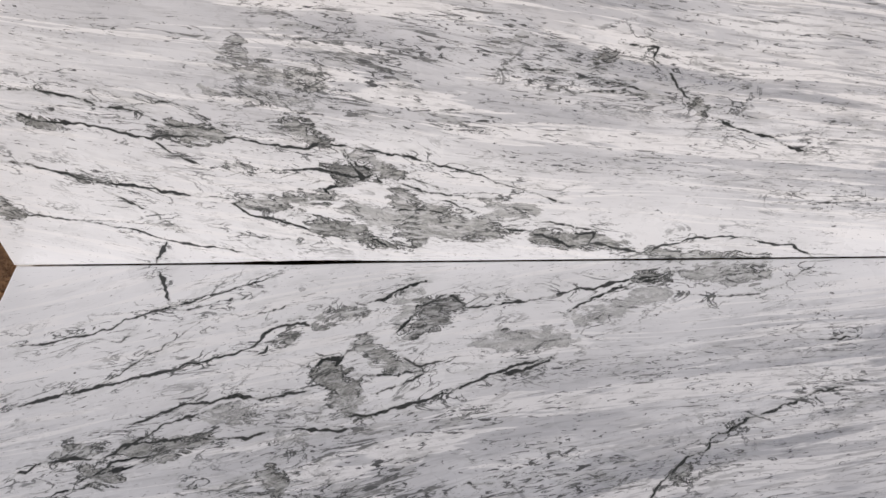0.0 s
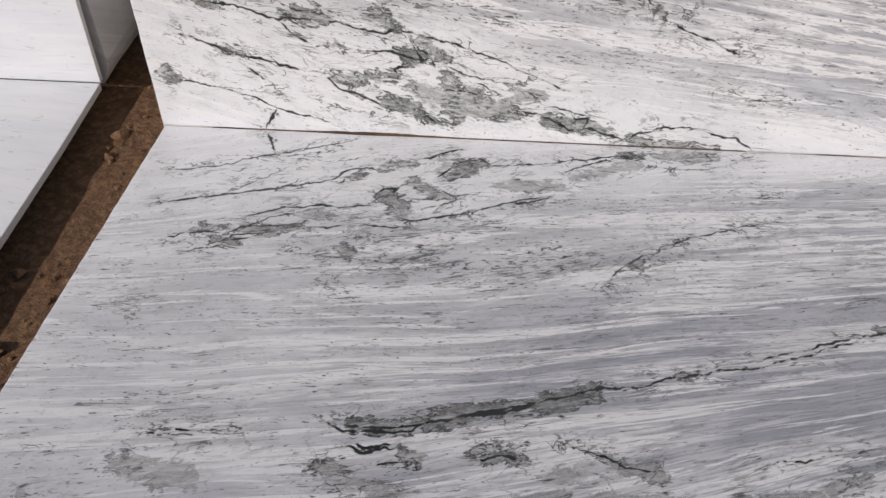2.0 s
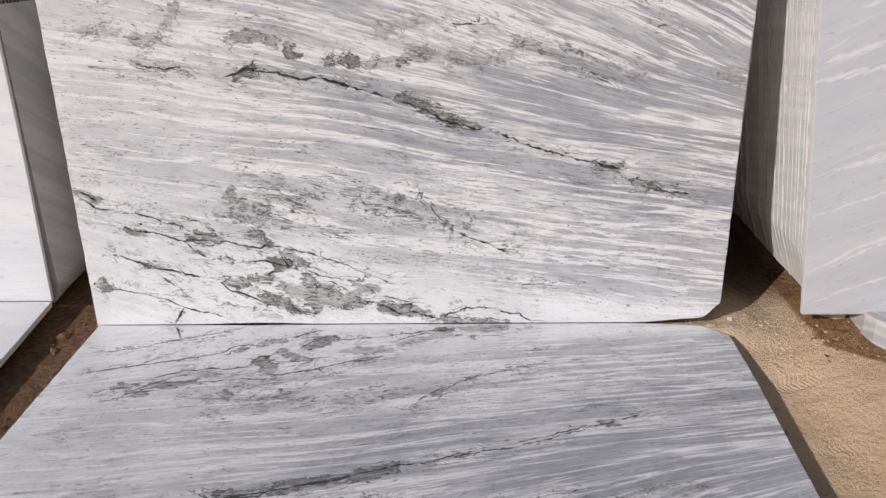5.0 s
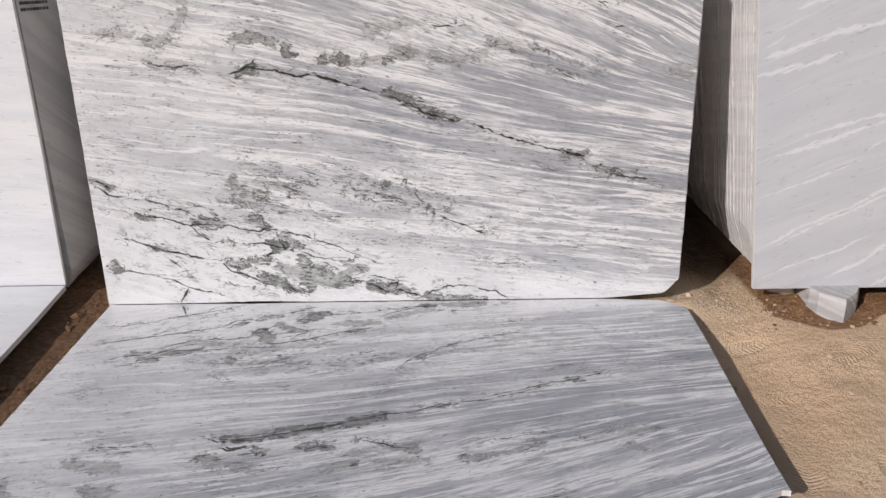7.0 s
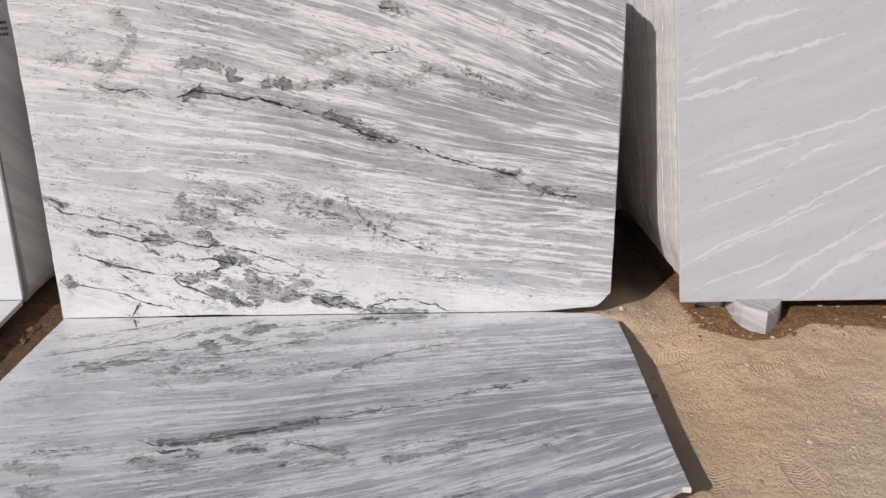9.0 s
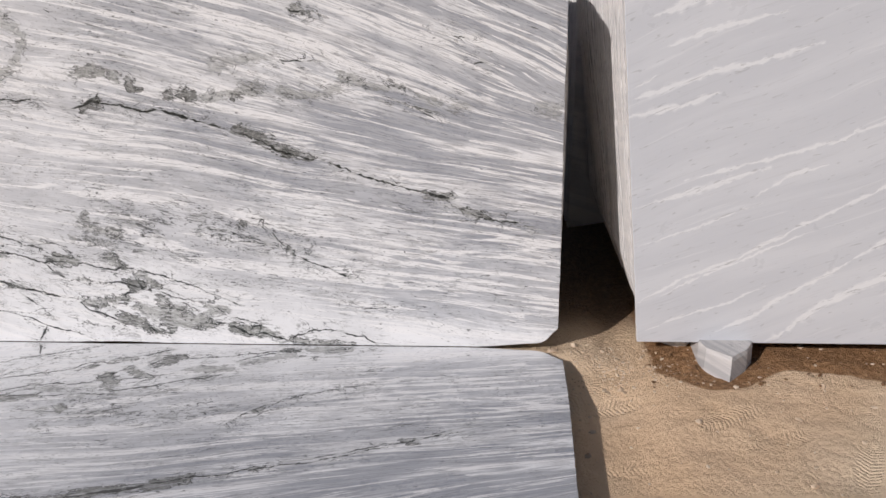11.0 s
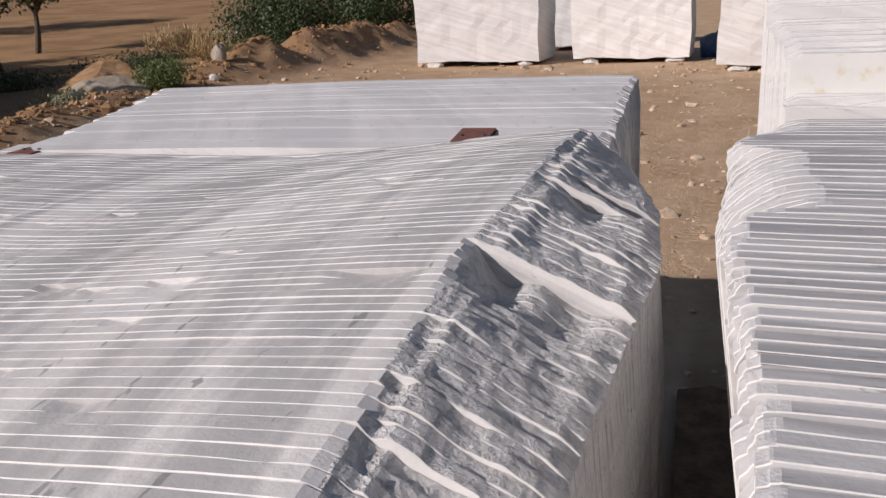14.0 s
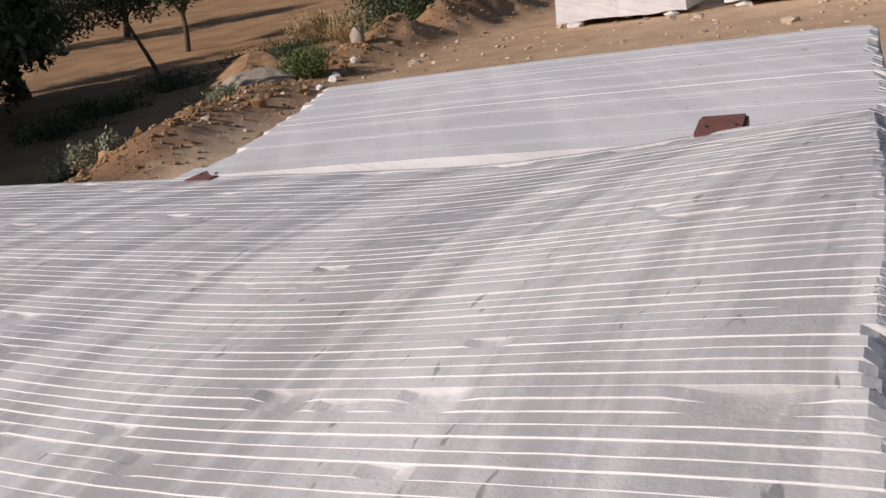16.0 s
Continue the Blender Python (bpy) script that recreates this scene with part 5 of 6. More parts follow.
# ---- the white pair to the left ----
def make_left():
    pts = [(-2.9, 0.002), (-0.279, 0.002), (-0.277, 0.3), (-0.274, 0.62), (-0.277, 1.0), (-0.284, 1.36), (-2.9, 1.36)]
    ob = plate("marble_slab", pts, 0.212, 0.020, [M_LEFT, M_EDGE, M_EDGE, M_EDGE], set(), 0.0018)
    tagged(ob, "white marble slab with faint blue-grey clouds, standing upright", "marble slab")
    bm = bmesh.new()
    x0, x1, y0, y1 = -2.85, -0.258, 0.250, 0.72
    levels = (-0.02, 0.02, 0.06, 0.3, 0.6, 0.9, 1.2, 1.42)
    rings = []
    for z in levels:
        inx = 0.03 * float(ease(z, 0.05, -0.02)) + 0.022 * z
        ring = []
        for (x, y) in ((x0, y0), (x1, y0), (x1, y0 + 0.12), (x1, y0 + 0.24), (x1, y0 + 0.36), (x1, y1), (x0, y1)):
            low = 0.012 * float(waves(x * 9 + y * 22, 1, 191, 2)) if z < 0.05 else 0.0
            ring.append(bm.verts.new((x - (inx if x == x1 else -inx) * 1.0 + (0.004 * float(waves(y * 5, z * 5, 193, 2)) if x == x1 else 0), y, z + low)))
        rings.append(ring)
    for a, b in zip(rings, rings[1:]):
        for i in range(len(a)):
            j = (i + 1) % len(a)
            bm.faces.new((a[i], a[j], b[j], b[i]))
    bm.faces.new(rings[0][::-1]), bm.faces.new(rings[-1])
    me = bpy.data.meshes.new("marble_block")
    bm.to_mesh(me)
    bm.free()
    me.materials.append(M_SIDE)
    block = tagged(new("marble_block", me), "grey sawn marble block with stencilled marks on its side", "marble block")
    # unreadable stencilled rows as bars
    for row in range(3):
        for c in range(9):
            mk = bmesh.new()
            bmesh.ops.create_cube(mk, size=1.0)
            for v in mk.verts:
                v.co = Vector((-0.2835 + v.co.x * 0.006, 0.285 + c * 0.030 + v.co.y * (0.020 if (c + row) % 4 else 0.012), 1.262 - row * 0.026 - c * 0.002 + v.co.z * 0.012))
            part("marking", mk, M_INK, block, "dark stencilled bar")
    # the slab lying before it
    outline = [(-2.9, 0.208), (-0.281, 0.208), (-0.268, -0.15), (-0.264, -0.45), (-0.256, -1.30), (-2.9, -1.34)]
    bm = bmesh.new()
    top = [bm.verts.new((x, y, 0.002)) for x, y in outline]
    rim = [bm.verts.new((x + (0.0018 if x > -1 else 0), y - (0.0018 if y < -1 else 0), 0.0002)) for x, y in outline]
    low = [bm.verts.new((x + (0.0018 if x > -1 else 0), y - (0.0018 if y < -1 else 0), -0.020)) for x, y in outline]
    bm.faces.new(top[::-1]), bm.faces.new(low)
    for a, b in ((top, rim), (rim, low)):
        for i in range(len(a)):
            j = (i + 1) % len(a)
            bm.faces.new((a[i], a[j], b[j], b[i]))
    bmesh.ops.recalc_face_normals(bm, faces=bm.faces)
    me = bpy.data.meshes.new("marble_slab")
    bm.to_mesh(me)
    bm.free()
    me.materials.append(M_LEFT), me.materials.append(M_EDGE)
    me.polygons.foreach_set("material_index", np.array([0, 1] + [1] * 12, np.int32))
    tagged(new("marble_slab", me), "white marble slab lying face up beside a gap", "marble slab")
    for x, y in ((-0.42, 0.1), (-0.5, -0.95), (-1.6, -0.5), (-2.4, -0.9)):
        s = rocky("support_stone", (0.22, 0.2, 0.09), int(x * 70 + y * 31), M_WHITESTONE)
        s.location = (x - 0.1, y, -0.10)
        s.scale.z = 0.080 / max(v.co.z for v in s.data.vertices)
        tagged(s, "rough white support stone under a lying slab", "stone", "support stones")


make_left()


# ---- stones that carry the slabs ----
def make_supports():
    for k, (x, y, w, d, h) in enumerate(((2.985, 0.16, 0.20, 0.2, 0.10), (4.35, 0.0, 0.25, 0.3, 0.12), (3.08, 0.95, 0.3, 0.3, 0.15), (4.4, 0.95, 0.3, 0.3, 0.15))):
        s = rocky("support_stone", (w, d, h), 40 + k, M_WHITESTONE, rough=0.1)
        z = float(ground_z(x, y)) - 0.02
        s.location, s.scale.z = (x, y, z), (0.064 - z) / max(v.co.z for v in s.data.vertices) if y < 0.1 else (0.11 - z) / max(v.co.z for v in s.data.vertices)
        tagged(s, "chipped white marble stone under the grey slabs", "stone", "support stones")
    for k, (x, y) in enumerate(((2.30, -0.30), (2.28, -1.15), (2.05, -0.7), (0.12, -1.2), (0.12, -0.3), (1.1, -0.7))):
        s = rocky("support_stone", (0.16, 0.14, 0.08), 60 + k, M_WHITESTONE)
        z = float(ground_z(x, y)) - 0.012
        s.location, s.scale.z = (x, y, z), (-0.0202 - z) / max(v.co.z for v in s.data.vertices)
        tagged(s, "flat support stone under the lying slab", "stone", "support stones")


make_supports()


def make_hewn_stone():
    """The hewn marble stone that shows under the front of the grey stack."""
    plan = ((3.015, -0.045), (3.03, -0.105), (3.115, -0.188), (3.195, -0.115), (3.235, -0.05), (3.21, 0.12), (3.02, 0.12))
    bm = bmesh.new()
    rings = []
    for z, grow in ((-0.075, 1.0), (0.045, 0.97), (0.0615, 0.92)):
        rings.append([bm.verts.new((3.10 + (x - 3.10) * grow + 0.006 * noise.noise(Vector((x * 30, y * 30, z * 40))), -0.03 + (y + 0.03) * grow, z if y < 0.1 or z < 0.05 else 0.0615)) for x, y in plan])
    for a, b in zip(rings, rings[1:]):
        for i in range(len(a)):
            j = (i + 1) % len(a)
            bm.faces.new((a[i], a[j], b[j], b[i]))
    bm.faces.new(rings[0][::-1]), bm.faces.new(rings[-1])
    me = bpy.data.meshes.new("support_stone")
    bm.to_mesh(me)
    bm.free()
    me.materials.append(M_HEWN)
    tagged(new("support_stone", me), "hewn white marble stone carrying the grey slab", "stone", "support stones")


make_hewn_stone()


# ---- rust-red spacers wedged between the stacks ----
def make_spacer(x, y, z, turn, tip):
    thing = new("spacer_block")
    thing.matrix_world = pose(x, y, z, tip, 0, turn)
    bm = bmesh.new()
    bmesh.ops.create_cube(bm, size=1.0)
    for v in bm.verts:
        v.co = Vector((v.co.x * 0.105, v.co.y * 0.150, v.co.z * 0.045 - 0.0225))
    bmesh.ops.bevel(bm, geom=bm.edges[:], offset=0.006, segments=2, affect="EDGES")
    part("body", bm, M_RUST, thing)
    for s in (-0.03, 0.03):
        bm = bmesh.new()
        bmesh.ops.create_cone(bm, cap_ends=True, segments=10, radius1=0.006, radius2=0.005, depth=0.006)
        for v in bm.verts:
            v.co += Vector((s, -0.012, 0.001))
        part("rivet", bm, M_INK, thing, "dark iron rivet")
    tagged(thing, "rust-red painted spacer block wedged between two stacks", "spacer", "spacers between the stacks")


make_spacer(1.915, 1.725, 1.498, 4, 5)
make_spacer(0.44, 1.712, 1.444, 2, 1)


# ---- marble blocks in the distance ----
def make_far_block(x0, x1, y0, depth, top, seed, label):
    thing = new("marble_block")
    mid = (x0 + x1) / 2
    thing.location = (mid, y0, 0)
    base = float(ground_z(mid, y0)) + 0.13
    bm = bmesh.new()
    nx, nz, half = 14, 9, (x1 - x0) / 2
    grid = {}
    for side in (0, 1):
        for i in range(nx + 1):
            for j in range(nz + 1):
                u, w = i / nx * 2 - 1, j / nz
                x = u * half + 0.05 * float(waves(w * 3 + seed, u * 2, 201, 2)) * abs(u)
                z = base + (top - base) * w + 0.05 * float(waves(u * 4 + seed, w, 203, 2)) * (1 if j in (0, nz) else 0.2)
                y = side * depth + (0.03 if not side else -0.03) * float(waves(u * 5, w * 5 + seed, 205, 2)) + (0.04 if j == nz and side == 0 else 0)
                grid[side, i, j] = bm.verts.new((x, y, z))
    for i in range(nx):
        for j in range(nz):
            bm.faces.new((grid[0, i, j], grid[0, i + 1, j], grid[0, i + 1, j + 1], grid[0, i, j + 1]))
            bm.faces.new((grid[1, i, j], grid[1, i, j + 1], grid[1, i + 1, j + 1], grid[1, i + 1, j]))
    for i in range(nx):
        bm.faces.new((grid[0, i, nz], grid[0, i + 1, nz], grid[1, i + 1, nz], grid[1, i, nz]))
        bm.faces.new((grid[0, i, 0], grid[1, i, 0], grid[1, i + 1, 0], grid[0, i + 1, 0]))
    for j in range(nz):
        bm.faces.new((grid[0, 0, j], grid[0, 0, j + 1], grid[1, 0, j + 1], grid[1, 0, j]))
        bm.faces.new((grid[0, nx, j], grid[1, nx, j], grid[1, nx, j + 1], grid[0, nx, j + 1]))
    part("block", bm, M_CHALK if seed % 2 else M_BACK, thing)
    tagged(thing, label, "marble block", "blocks across the yard")
    for s in (-0.72, 0.74):
        for dy in (0.15, depth - 0.3):
            st = rocky("support_stone", (0.5, 0.4, 0.2), seed * 7 + int(s * 10), M_WHITESTONE)
            x, y = mid + s * half, y0 + dy
            z = float(ground_z(x, y)) - 0.03
            st.location, st.scale.z = (x, y, z), (base + 0.03 - z) / max(v.co.z for v in st.data.vertices)
            tagged(st, "rough stone carrying a distant marble block", "stone", "support stones")


make_far_block(-5.65, -2.40, 20.9, 2.0, 1.9, 1, "rough white marble block with grey clouds on stones")
make_far_block(-1.58, 1.24, 21.0, 1.8, 1.8, 2, "light grey marble block on stones across the yard")
make_far_block(1.95, 4.9, 18.6, 1.8, 1.8, 4, "pale grey marble block standing on stones")
make_far_block(-3.4, -1.2, 25.5, 2.0, 1.8, 5, "white marble block half hidden behind others")


def make_tarpaulin():
    """A scrap of blue sheeting lying against the blocks."""
    bm = bmesh.new()
    rows = []
    for i in range(9):
        row = []
        for j in range(7):
            u, w = i / 8, j / 6
            row.append(bm.verts.new((1.42 + 0.55 * u, 21.3 + 0.7 * w, -0.06 + 0.75 * (1 - w) * (0.7 + 0.3 * u) + 0.08 * noise.noise(Vector((u * 4, w * 4, 2))))))
        rows.append(row)
    for i in range(8):
        for j in range(6):
            bm.faces.new((rows[i][j], rows[i + 1][j], rows[i + 1][j + 1], rows[i][j + 1]))
    bmesh.ops.solidify(bm, geom=bm.faces[:], thickness=0.01)
    me = bpy.data.meshes.new("tarpaulin")
    bm.to_mesh(me)
    bm.free()
    me.materials.append(mottled("blue_sheeting", (0.05, 0.13, 0.30), (0.08, 0.18, 0.38), 5.0, 0.5))
    tagged(new("tarpaulin", me), "crumpled blue plastic sheet between two blocks", "tarpaulin")


make_tarpaulin()


# ---- loose stones and clods ----
def scatter(name, spots, material, label, category, flat=0.6):
    """Many small stones too small to count, as one mesh."""
    base = bmesh.new()
    bmesh.ops.create_icosphere(base, subdivisions=1, radius=0.5)
    co = np.array([v.co[:] for v in base.verts])
    fc = [tuple(v.index for v in f.verts) for f in base.faces]
    base.free()
    rng = np.random.default_rng(len(spots))
    verts, faces = [], []
    for x, y, s in spots:
        p = co * (1 + 0.35 * rng.standard_normal((len(co), 1))).clip(0.5, 1.5) * np.array([s * rng.uniform(0.7, 1.4), s, s * flat])
        a = rng.uniform(0, 6.28)
        p = p @ np.array([[math.cos(a), math.sin(a), 0], [-math.sin(a), math.cos(a), 0], [0, 0, 1]])
        o = len(verts)
        verts += (p + np.array([x, y, float(ground_z(x, y)) + 0.12 * s])).tolist()
        faces += [tuple(i + o for i in f) for f in fc]
    tagged(link_mesh(name, verts, faces, [material]), label, category, kind="stuff")


def make_litter():
    rng = np.random.default_rng(5)
    spots = [(x, y, s) for x, y, s in zip(rng.uniform(2.5, 5.5, 420), rng.uniform(-1.9, 0.1, 420), rng.gamma(1.3, 0.006, 420) + 0.003)]
    spots += [(x, y, s) for x, y, s in zip(rng.normal(2.62, 0.10, 110), rng.normal(-0.02, 0.08, 110), rng.gamma(1.3, 0.004, 110) + 0.003)]
    spots += [(x, y, s) for x, y, s in zip(rng.normal(2.72, 0.14, 420), rng.normal(-0.12, 0.09, 420), rng.gamma(1.2, 0.0025, 420) + 0.002)]
    spots += [(x, y, s) for x, y, s in zip(rng.uniform(-1.5, 3.2, 520), rng.uniform(3.4, 9.5, 520), rng.gamma(1.2, 0.018, 520) + 0.01)]
    spots += [(x, y, s) for x, y, s in zip(rng.uniform(-9, 6, 700), rng.uniform(9, 22, 700), rng.gamma(1.3, 0.035, 700) + 0.02)]
    scatter("pebbles", spots, M_PEBBLE, "scattered pebbles and grit on the sand", "pebbles")
    clods = [(x, y, s) for x, y, s in zip(rng.uniform(-0.25, 0.0, 130), rng.uniform(-1.5, 1.2, 130), rng.gamma(1.5, 0.010, 130) + 0.005)]
    clods += [(-0.03 + 0.02 * rng.standard_normal(), y, s) for y, s in zip(rng.uniform(-1.4, 0.1, 70), rng.gamma(1.4, 0.005, 70) + 0.004)]
    clods += [(x, y, s) for x, y, s in zip(rng.uniform(2.8, 4.2, 150), rng.uniform(-0.24, 0.0, 150), rng.gamma(1.3, 0.005, 150) + 0.003)]
    scatter("clods", clods, M_DAMP_SHADE, "crumbled brown earth clods beside the slabs", "clods")
    ys = rng.uniform(6.5, 30, 3200)
    bank = [(float(crest(y)) + 0.8 * rng.standard_normal(), y, s) for y, s in zip(ys, rng.gamma(1.3, 0.026, 3200) + 0.015)]
    scatter("bank_clods", bank, M_CLOD, "rough brown clods along the earth bank", "clods", 0.75)
    ys = rng.uniform(8, 22, 160)
    scatter("bank_stones", [(float(crest(y)) + 0.9 * rng.standard_normal(), y, s) for y, s in zip(ys, rng.gamma(1.4, 0.05, 160) + 0.03)], M_CLOD, "small stones on the earth bank", "stones", 0.8)
    for k, (x, y, s) in enumerate(((-0.165, 0.03, 0.055), (-0.20, -0.62, 0.04), (-0.12, -0.95, 0.03), (2.35, 6.2, 0.10), (1.7, 7.4, 0.12), (2.55, 4.9, 0.09), (2.1, 9.3, 0.14), (1.2, 10.8, 0.2))):
        st = rocky("loose_stone", (s * 1.3, s, s * 0.7), 300 + k, M_DAMP_SHADE if x < 0 else M_PEBBLE)
        st.location = (x, y, float(ground_z(x, y)) - 0.01)
        tagged(st, "brown stone lying loose on the earth", "stone", "loose stones")


make_litter()


# ---- plants, rocks and field behind to the left ----
def leaves(rng, centres, radius, count, size, spread=1.0, up=0.3, narrow=0.5):
    """Leaf blades round the given centres: verts and faces, each leaf a bent pair of quads' worth of two triangles."""
    c = np.asarray(centres, float)
    pick = c[rng.integers(0, len(c), count)]
    off = rng.standard_normal((count, 3))
    off /= np.linalg.norm(off, axis=1)[:, None]
    p = pick + off * (radius * rng.uniform(0.25, 1.0, (count, 1)) ** 0.6) * np.array([1, 1, spread])
    d = rng.standard_normal((count, 3)) + np.array([0, 0, up])
    d /= np.linalg.norm(d, axis=1)[:, None]
    side = np.cross(d, rng.standard_normal((count, 3)))
    side /= np.linalg.norm(side, axis=1)[:, None]
    s = size * rng.uniform(0.6, 1.4, (count, 1))
    tip = p + d * s
    mid = p + d * s * 0.5
    v = np.stack([p, mid + side * s * narrow * 0.5, tip, mid - side * s * narrow * 0.5], 1).reshape(-1, 3)
    f = (np.arange(count)[:, None] * 4 + np.arange(4)[None]).tolist()
    return v.tolist(), [tuple(q) for q in f]


def tube(verts, faces, line, r0, r1, sides=8):
    """A tapered limb along a line of points."""
    line = [Vector(p) for p in line]
    start = len(verts)
    for i, p in enumerate(line):
        d = (line[min(i + 1, len(line) - 1)] - line[max(i - 1, 0)]).normalized()
        a = d.orthogonal().normalized()
        b = d.cross(a)
        r = r0 + (r1 - r0) * i / (len(line) - 1)
        for s in range(sides):
            t = 2 * math.pi * s / sides
            verts.append(tuple(p + (a * math.cos(t) + b * math.sin(t)) * r * (1 + 0.12 * math.sin(3 * t + i))))
    for i in range(len(line) - 1):
        for s in range(sides):
            q = (s + 1) % sides
            o = start + i * sides
            faces.append((o + s, o + q, o + sides + q, o + sides + s))


def make_tree(x, y, height, trunk_h, girth, crown_r, seed, count, leaf, label):
    rng = np.random.default_rng(seed)
    thing = new("tree")
    thing.location = (x, y, float(ground_z(x, y)) - 0.05)
    verts, faces, tips = [], [], []
    lean = rng.normal(0, 0.12, 2)
    stem = [(lean[0] * t * trunk_h + 0.08 * math.sin(3 * t + seed), lean[1] * t * trunk_h, t * trunk_h) for t in np.linspace(0, 1, 6)]
    tube(verts, faces, stem, girth, girth * 0.7)
    for k in range(8):
        a = 2 * math.pi * k / 8 + rng.uniform(-0.4, 0.4)
        out, rise = crown_r * rng.uniform(0.45, 0.95), (height - trunk_h) * rng.uniform(0.25, 0.85)
        top = Vector(stem[-1])
        limb = [tuple(top + Vector((math.cos(a) * out * t, math.sin(a) * out * t, rise * t ** 0.8))) for t in np.linspace(0, 1, 5)]
        tube(verts, faces, limb, girth * 0.5, girth * 0.1, 6)
        tips += [limb[2], limb[3], limb[4]]
        for _ in range(3):
            b = Vector(limb[3]) + Vector(rng.normal(0, crown_r * 0.25, 3))
            tube(verts, faces, [limb[2], tuple(b)], girth * 0.18, girth * 0.05, 5)
            tips.append(tuple(b))
    link_mesh("trunk", verts, faces, [M_BARK], thing, smooth=True)
    v, f = leaves(rng, tips, crown_r * 0.34, count, leaf, 0.75, 0.1, 0.45)
    link_mesh("crown", v, f, [M_LEAF], thing)
    tagged(thing, label, "tree")


make_tree(-29.0, 22.4, 6.4, 1.7, 0.32, 3.5, 3, 14000, 0.19, "dark olive-green tree with a short crooked trunk")
make_tree(-26.6, 27.3, 5.2, 2.4, 0.10, 1.7, 8, 3200, 0.20, "slender young tree with two bare stems in the field")
make_tree(-31.5, 34.5, 5.6, 2.0, 0.16, 2.2, 12, 3600, 0.24, "field tree with a leaning dark trunk")
make_tree(-46.0, 44.0, 7.0, 2.0, 0.25, 3.4, 17, 3600, 0.36, "distant rounded field tree")
make_tree(-35.0, 22.0, 6.6, 1.8, 0.28, 3.2, 23, 6000, 0.26, "dense dark tree at the field edge")
make_tree(-26.5, 12.0, 5.6, 1.3, 0.25, 3.4, 33, 9000, 0.28, "broad tree beside the bank, its shade on the field")
make_tree(-19.0, 8.3, 5.2, 0.9, 0.2, 3.0, 37, 15000, 0.36, "dense low tree beside the bank")
make_tree(-23.4, 9.6, 5.4, 1.0, 0.2, 3.2, 38, 15000, 0.36, "dense tree in the row beside the bank")
make_tree(-28.4, 14.4, 5.6, 1.0, 0.2, 3.2, 39, 12000, 0.36, "dense tree in the row at the field edge")
make_tree(-22.0, 12.2, 4.6, 1.1, 0.2, 2.8, 35, 8000, 0.26, "low spreading tree beside the bank")
make_tree(-31.0, 17.5, 6.0, 1.4, 0.25, 3.4, 36, 9000, 0.28, "dark spreading tree in a row at the field edge")
make_tree(-33.0, 13.5, 6.4, 1.7, 0.28, 3.2, 29, 6000, 0.26, "broad dark tree at the field edge")
make_tree(-25.3, 15.6, 5.4, 1.0, 0.2, 3.2, 51, 14000, 0.36, "dense tree in the row at the field edge")
make_tree(-21.6, 10.6, 5.2, 1.0, 0.2, 2.6, 53, 13000, 0.36, "dense low tree, its shade on the ditch")
make_tree(-20.8, 14.2, 5.4, 1.0, 0.2, 2.8, 54, 13000, 0.36, "dense low tree at the ditch edge")
make_tree(-24.2, 17.6, 5.6, 1.2, 0.2, 2.8, 55, 12000, 0.36, "dense dark tree at the ditch edge")
make_tree(-16.5, 4.2, 5.4, 0.9, 0.2, 2.8, 57, 9000, 0.42, "dense low tree in the row, its shade on the ditch")
make_tree(-18.8, 6.4, 5.4, 0.9, 0.2, 2.8, 58, 9000, 0.42, "dense low tree in the row, shading the bank foot")
make_tree(-16.0, 0.6, 5.2, 0.9, 0.2, 2.6, 59, 9000, 0.42, "dense low tree at the end of the row")
make_tree(-52.0, 36.0, 7.5, 2.0, 0.28, 3.8, 31, 3600, 0.40, "far field tree with a wide crown")


def make_plant(name, x, y, w, h, material, seed, count, size, narrow, label, category, stems=14, up=0.6):
    rng = np.random.default_rng(seed)
    thing = new(name)
    thing.location = (x, y, float(ground_z(x, y)) - 0.03)
    verts, faces, tips = [], [], []
    for _ in range(stems):
        a, r = rng.uniform(0, 6.28), w * 0.5 * rng.uniform(0.1, 1.0) ** 0.7
        tip = Vector((math.cos(a) * r, math.sin(a) * r, h * rng.uniform(0.45, 1.0) * (1 - 0.35 * (2 * r / w) ** 2)))
        foot = Vector((tip.x * 0.35, tip.y * 0.35, 0))
        line = [tuple(foot.lerp(tip, t) + Vector((0, 0, 0.1 * h * t * (1 - t)))) for t in np.linspace(0, 1, 4)]
        tube(verts, faces, line, 0.012 + 0.01 * h, 0.004, 5)
        tips += [line[1], line[2], line[3], line[3]]
    link_mesh("stem", verts, faces, [M_TWIG], thing)
    v, f = leaves(rng, tips, 0.16 * w + 0.06 * h, count, size, 0.8, up, narrow)
    link_mesh("foliage", v, f, [material], thing)
    tagged(thing, label, category)


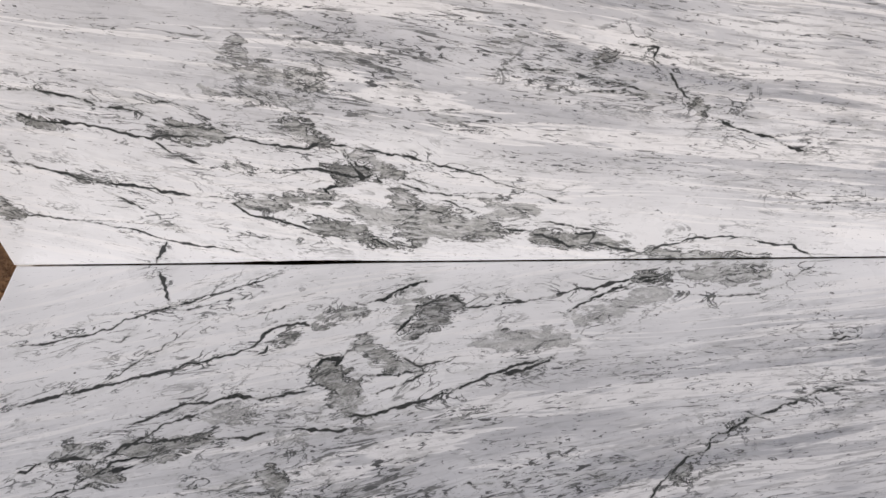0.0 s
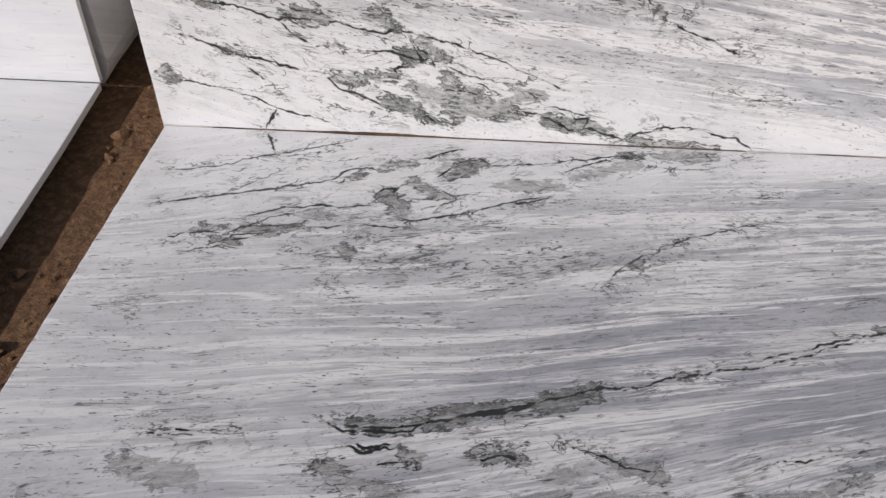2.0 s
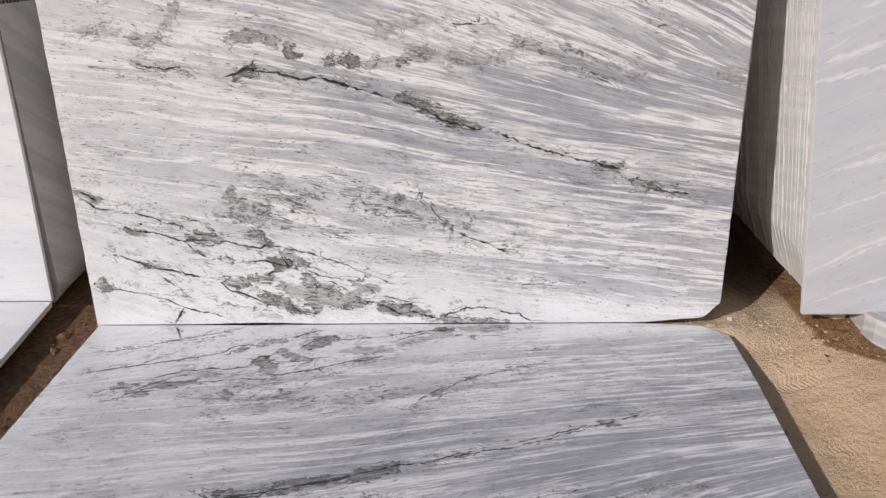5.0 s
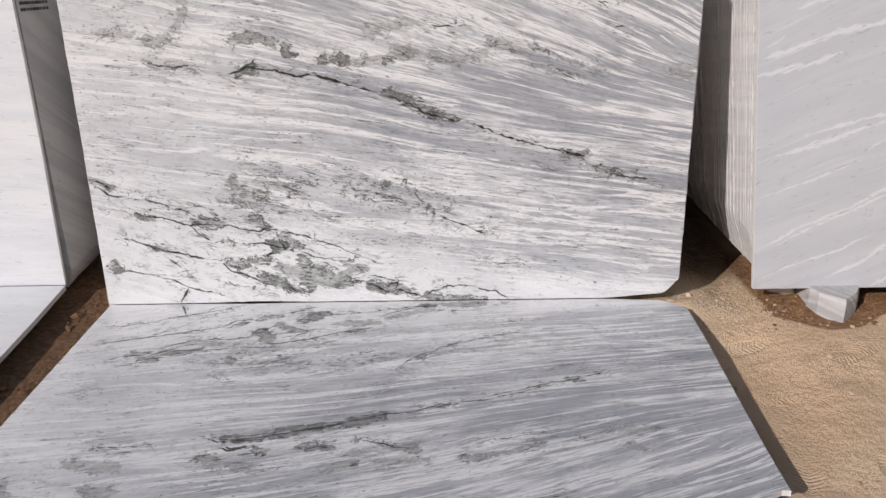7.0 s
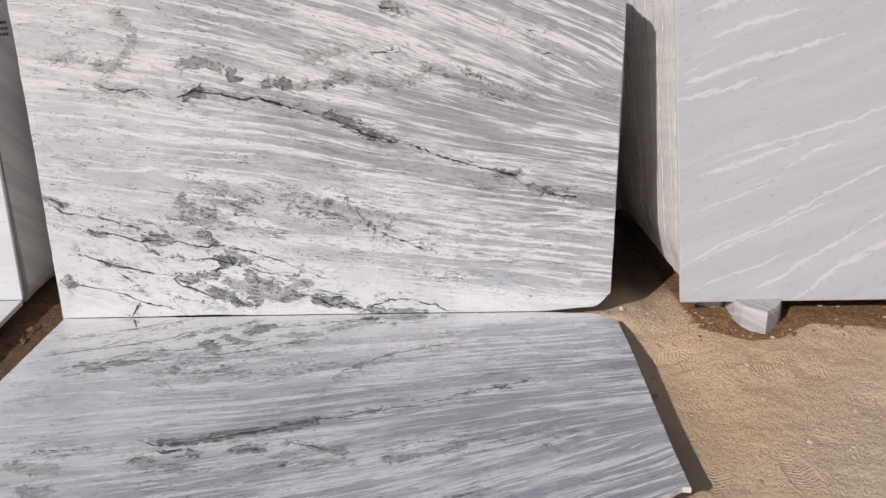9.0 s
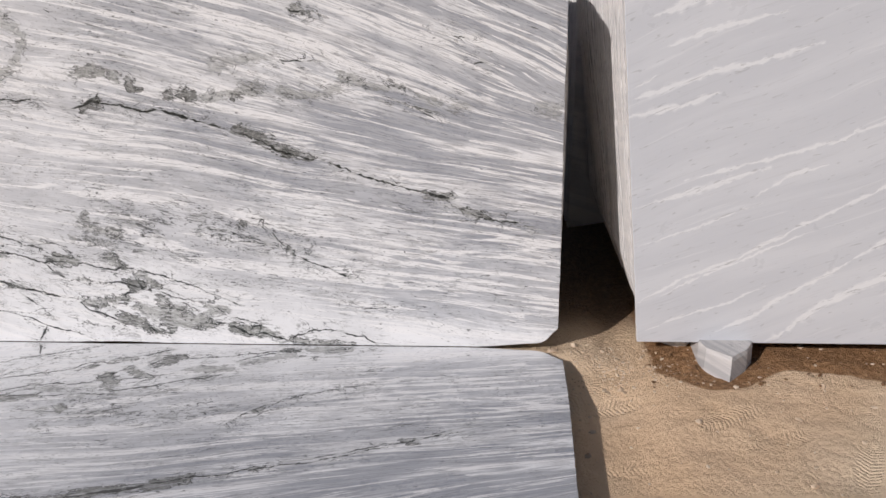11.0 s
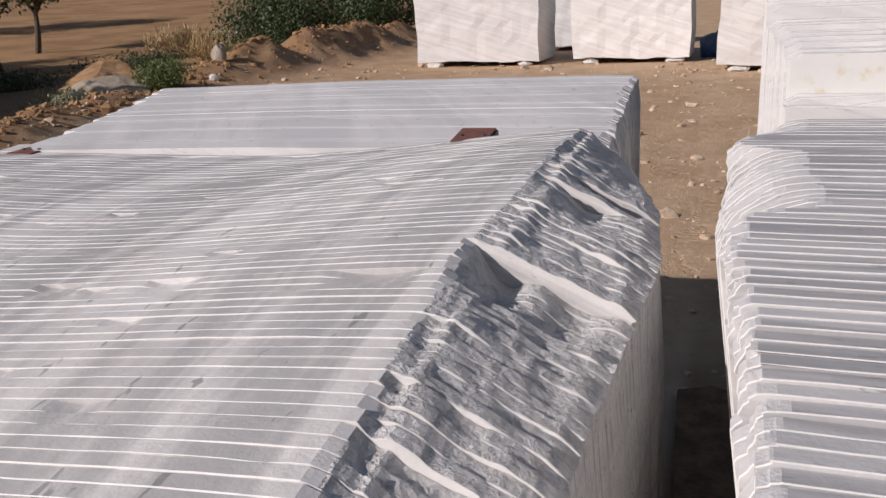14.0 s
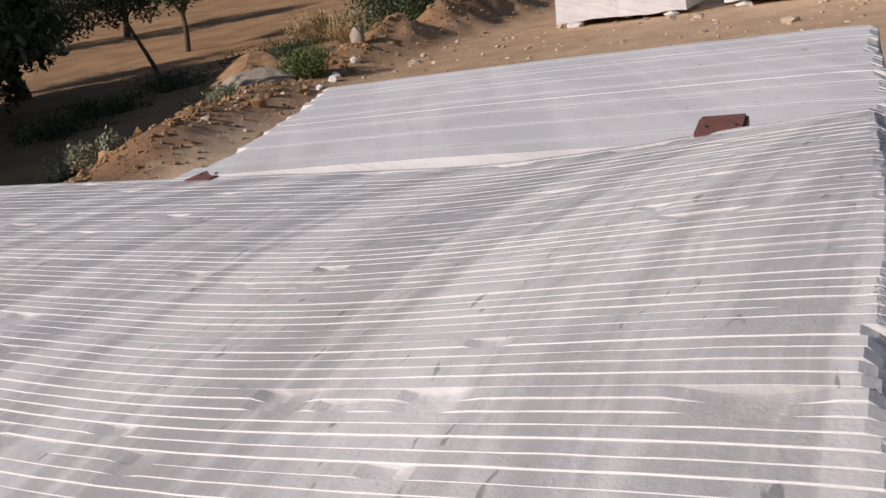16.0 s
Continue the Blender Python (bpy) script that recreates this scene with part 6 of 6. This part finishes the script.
make_plant("shrub", -15.0, 31.0, 5.0, 3.0, M_SHRUB, 41, 19000, 0.13, 0.45, "dense deep green shrub behind the earth bank", "shrub", 60)
make_plant("shrub", -11.6, 32.5, 4.8, 3.2, M_SHRUB, 42, 17000, 0.13, 0.45, "deep green shrub behind the bank", "shrub", 50)
make_plant("bush", -9.15, 15.0, 1.2, 0.62, M_BUSH, 43, 4200, 0.08, 0.3, "fresh green bush at the foot of the bank", "bush", 40)
make_plant("bush", -16.2, 28.4, 1.6, 0.6, M_BUSH, 44, 2600, 0.08, 0.3, "low green bush among stones", "bush", 26)
for k, (x, y, w, h) in enumerate(((-11.0, 13.3, 0.9, 0.5), (-10.2, 13.0, 0.9, 0.55), (-9.6, 12.7, 0.8, 0.4), (-9.2, 9.3, 0.9, 0.4), (-8.4, 8.3, 0.8, 0.4), (-9.4, 8.5, 0.7, 0.35), (-10.4, 9.6, 0.8, 0.3))):
    make_plant("weed", x, y, w, h, M_WEED, 60 + k, 700, 0.09, 0.28, "grey-green broadleaf weed on the bank", "weed", 16)
for k, (x, y, w, h) in enumerate(((-23.5, 35.0, 2.4, 1.1), (-21.2, 33.0, 2.2, 1.0), (-19.0, 31.0, 1.8, 0.8), (-20.6, 35.0, 2.0, 0.9))):
    make_plant("dry_grass", x, y, w, h, M_STRAW, 80 + k, 1500, 0.34, 0.08, "tuft of dry straw-coloured grass", "grass", 40, 2.0)
for k, (x, y, w, h) in enumerate(((-15.6, 13.4, 2.2, 0.35), (-17.5, 16.4, 2.4, 0.4), (-18.8, 20.4, 2.6, 0.45), (-18.6, 24.2, 2.6, 0.5), (-19.4, 27.6, 2.6, 0.5), (-13.4, 22.4, 1.8, 0.35))):
    make_plant("undergrowth", x, y, w, h, M_SHRUB, 120 + k, 2000, 0.10, 0.4, "dark low undergrowth in the shaded ditch", "undergrowth", 26)

for k, (x, y, sx, sy, sz, m, lab) in enumerate((
        (-13.7, 18.1, 3.3, 2.4, 1.35, M_CLOD, "rounded brown earth mound in the field"),
        (-10.15, 14.5, 2.0, 1.4, 0.72, M_ROCK, "weathered grey-brown boulder beside a green bush"),
        (-12.0, 20.1, 0.5, 0.4, 0.75, M_ROCK, "upright grey stone on the bank"),
        (-9.8, 18.1, 0.45, 0.4, 0.7, M_ROCK, "upright grey stone on the bank"))):
    r = rocky("earth_mound" if m is M_CLOD else "boulder", (sx, sy, sz), 400 + k, m, rough=0.35, cuts=4)
    r.location = (x, y, float(ground_z(x, y)) - 0.08)
    tagged(r, lab, "mound" if m is M_CLOD else "boulder")
rng = np.random.default_rng(77)
for k in range(34):
    a, d = rng.uniform(0, 6.28), abs(rng.normal(0, 0.75))
    s = rng.uniform(0.25, 0.55)
    r = rocky("rubble_stone", (s * 1.3, s, s * 0.9), 500 + k, M_WHITESTONE)
    x, y = -23.6 + 1.5 * math.cos(a) * d, 39.0 + math.sin(a) * d
    r.location = (x, y, float(ground_z(x, y)) + max(0.0, 0.55 - 0.4 * d) * rng.uniform(0, 1))
    tagged(r, "white rubble stone in a heap on the field", "stone", "rubble heap")
for k, (x, y) in enumerate(((-8.5, 15.0), (-8.3, 14.6), (-8.9, 16.4), (-11.6, 13.6), (-7.9, 13.6))):
    r = rocky("rubble_stone", (0.3, 0.24, 0.2), 560 + k, M_WHITESTONE)
    r.location = (x, y, float(ground_z(x, y)) - 0.03)
    tagged(r, "white marble offcut on the bank", "stone", "offcuts on the bank")

for ob in scene.objects:
    if ob.name.startswith("marble_slab"):
        tagged(ob, kind="thing")
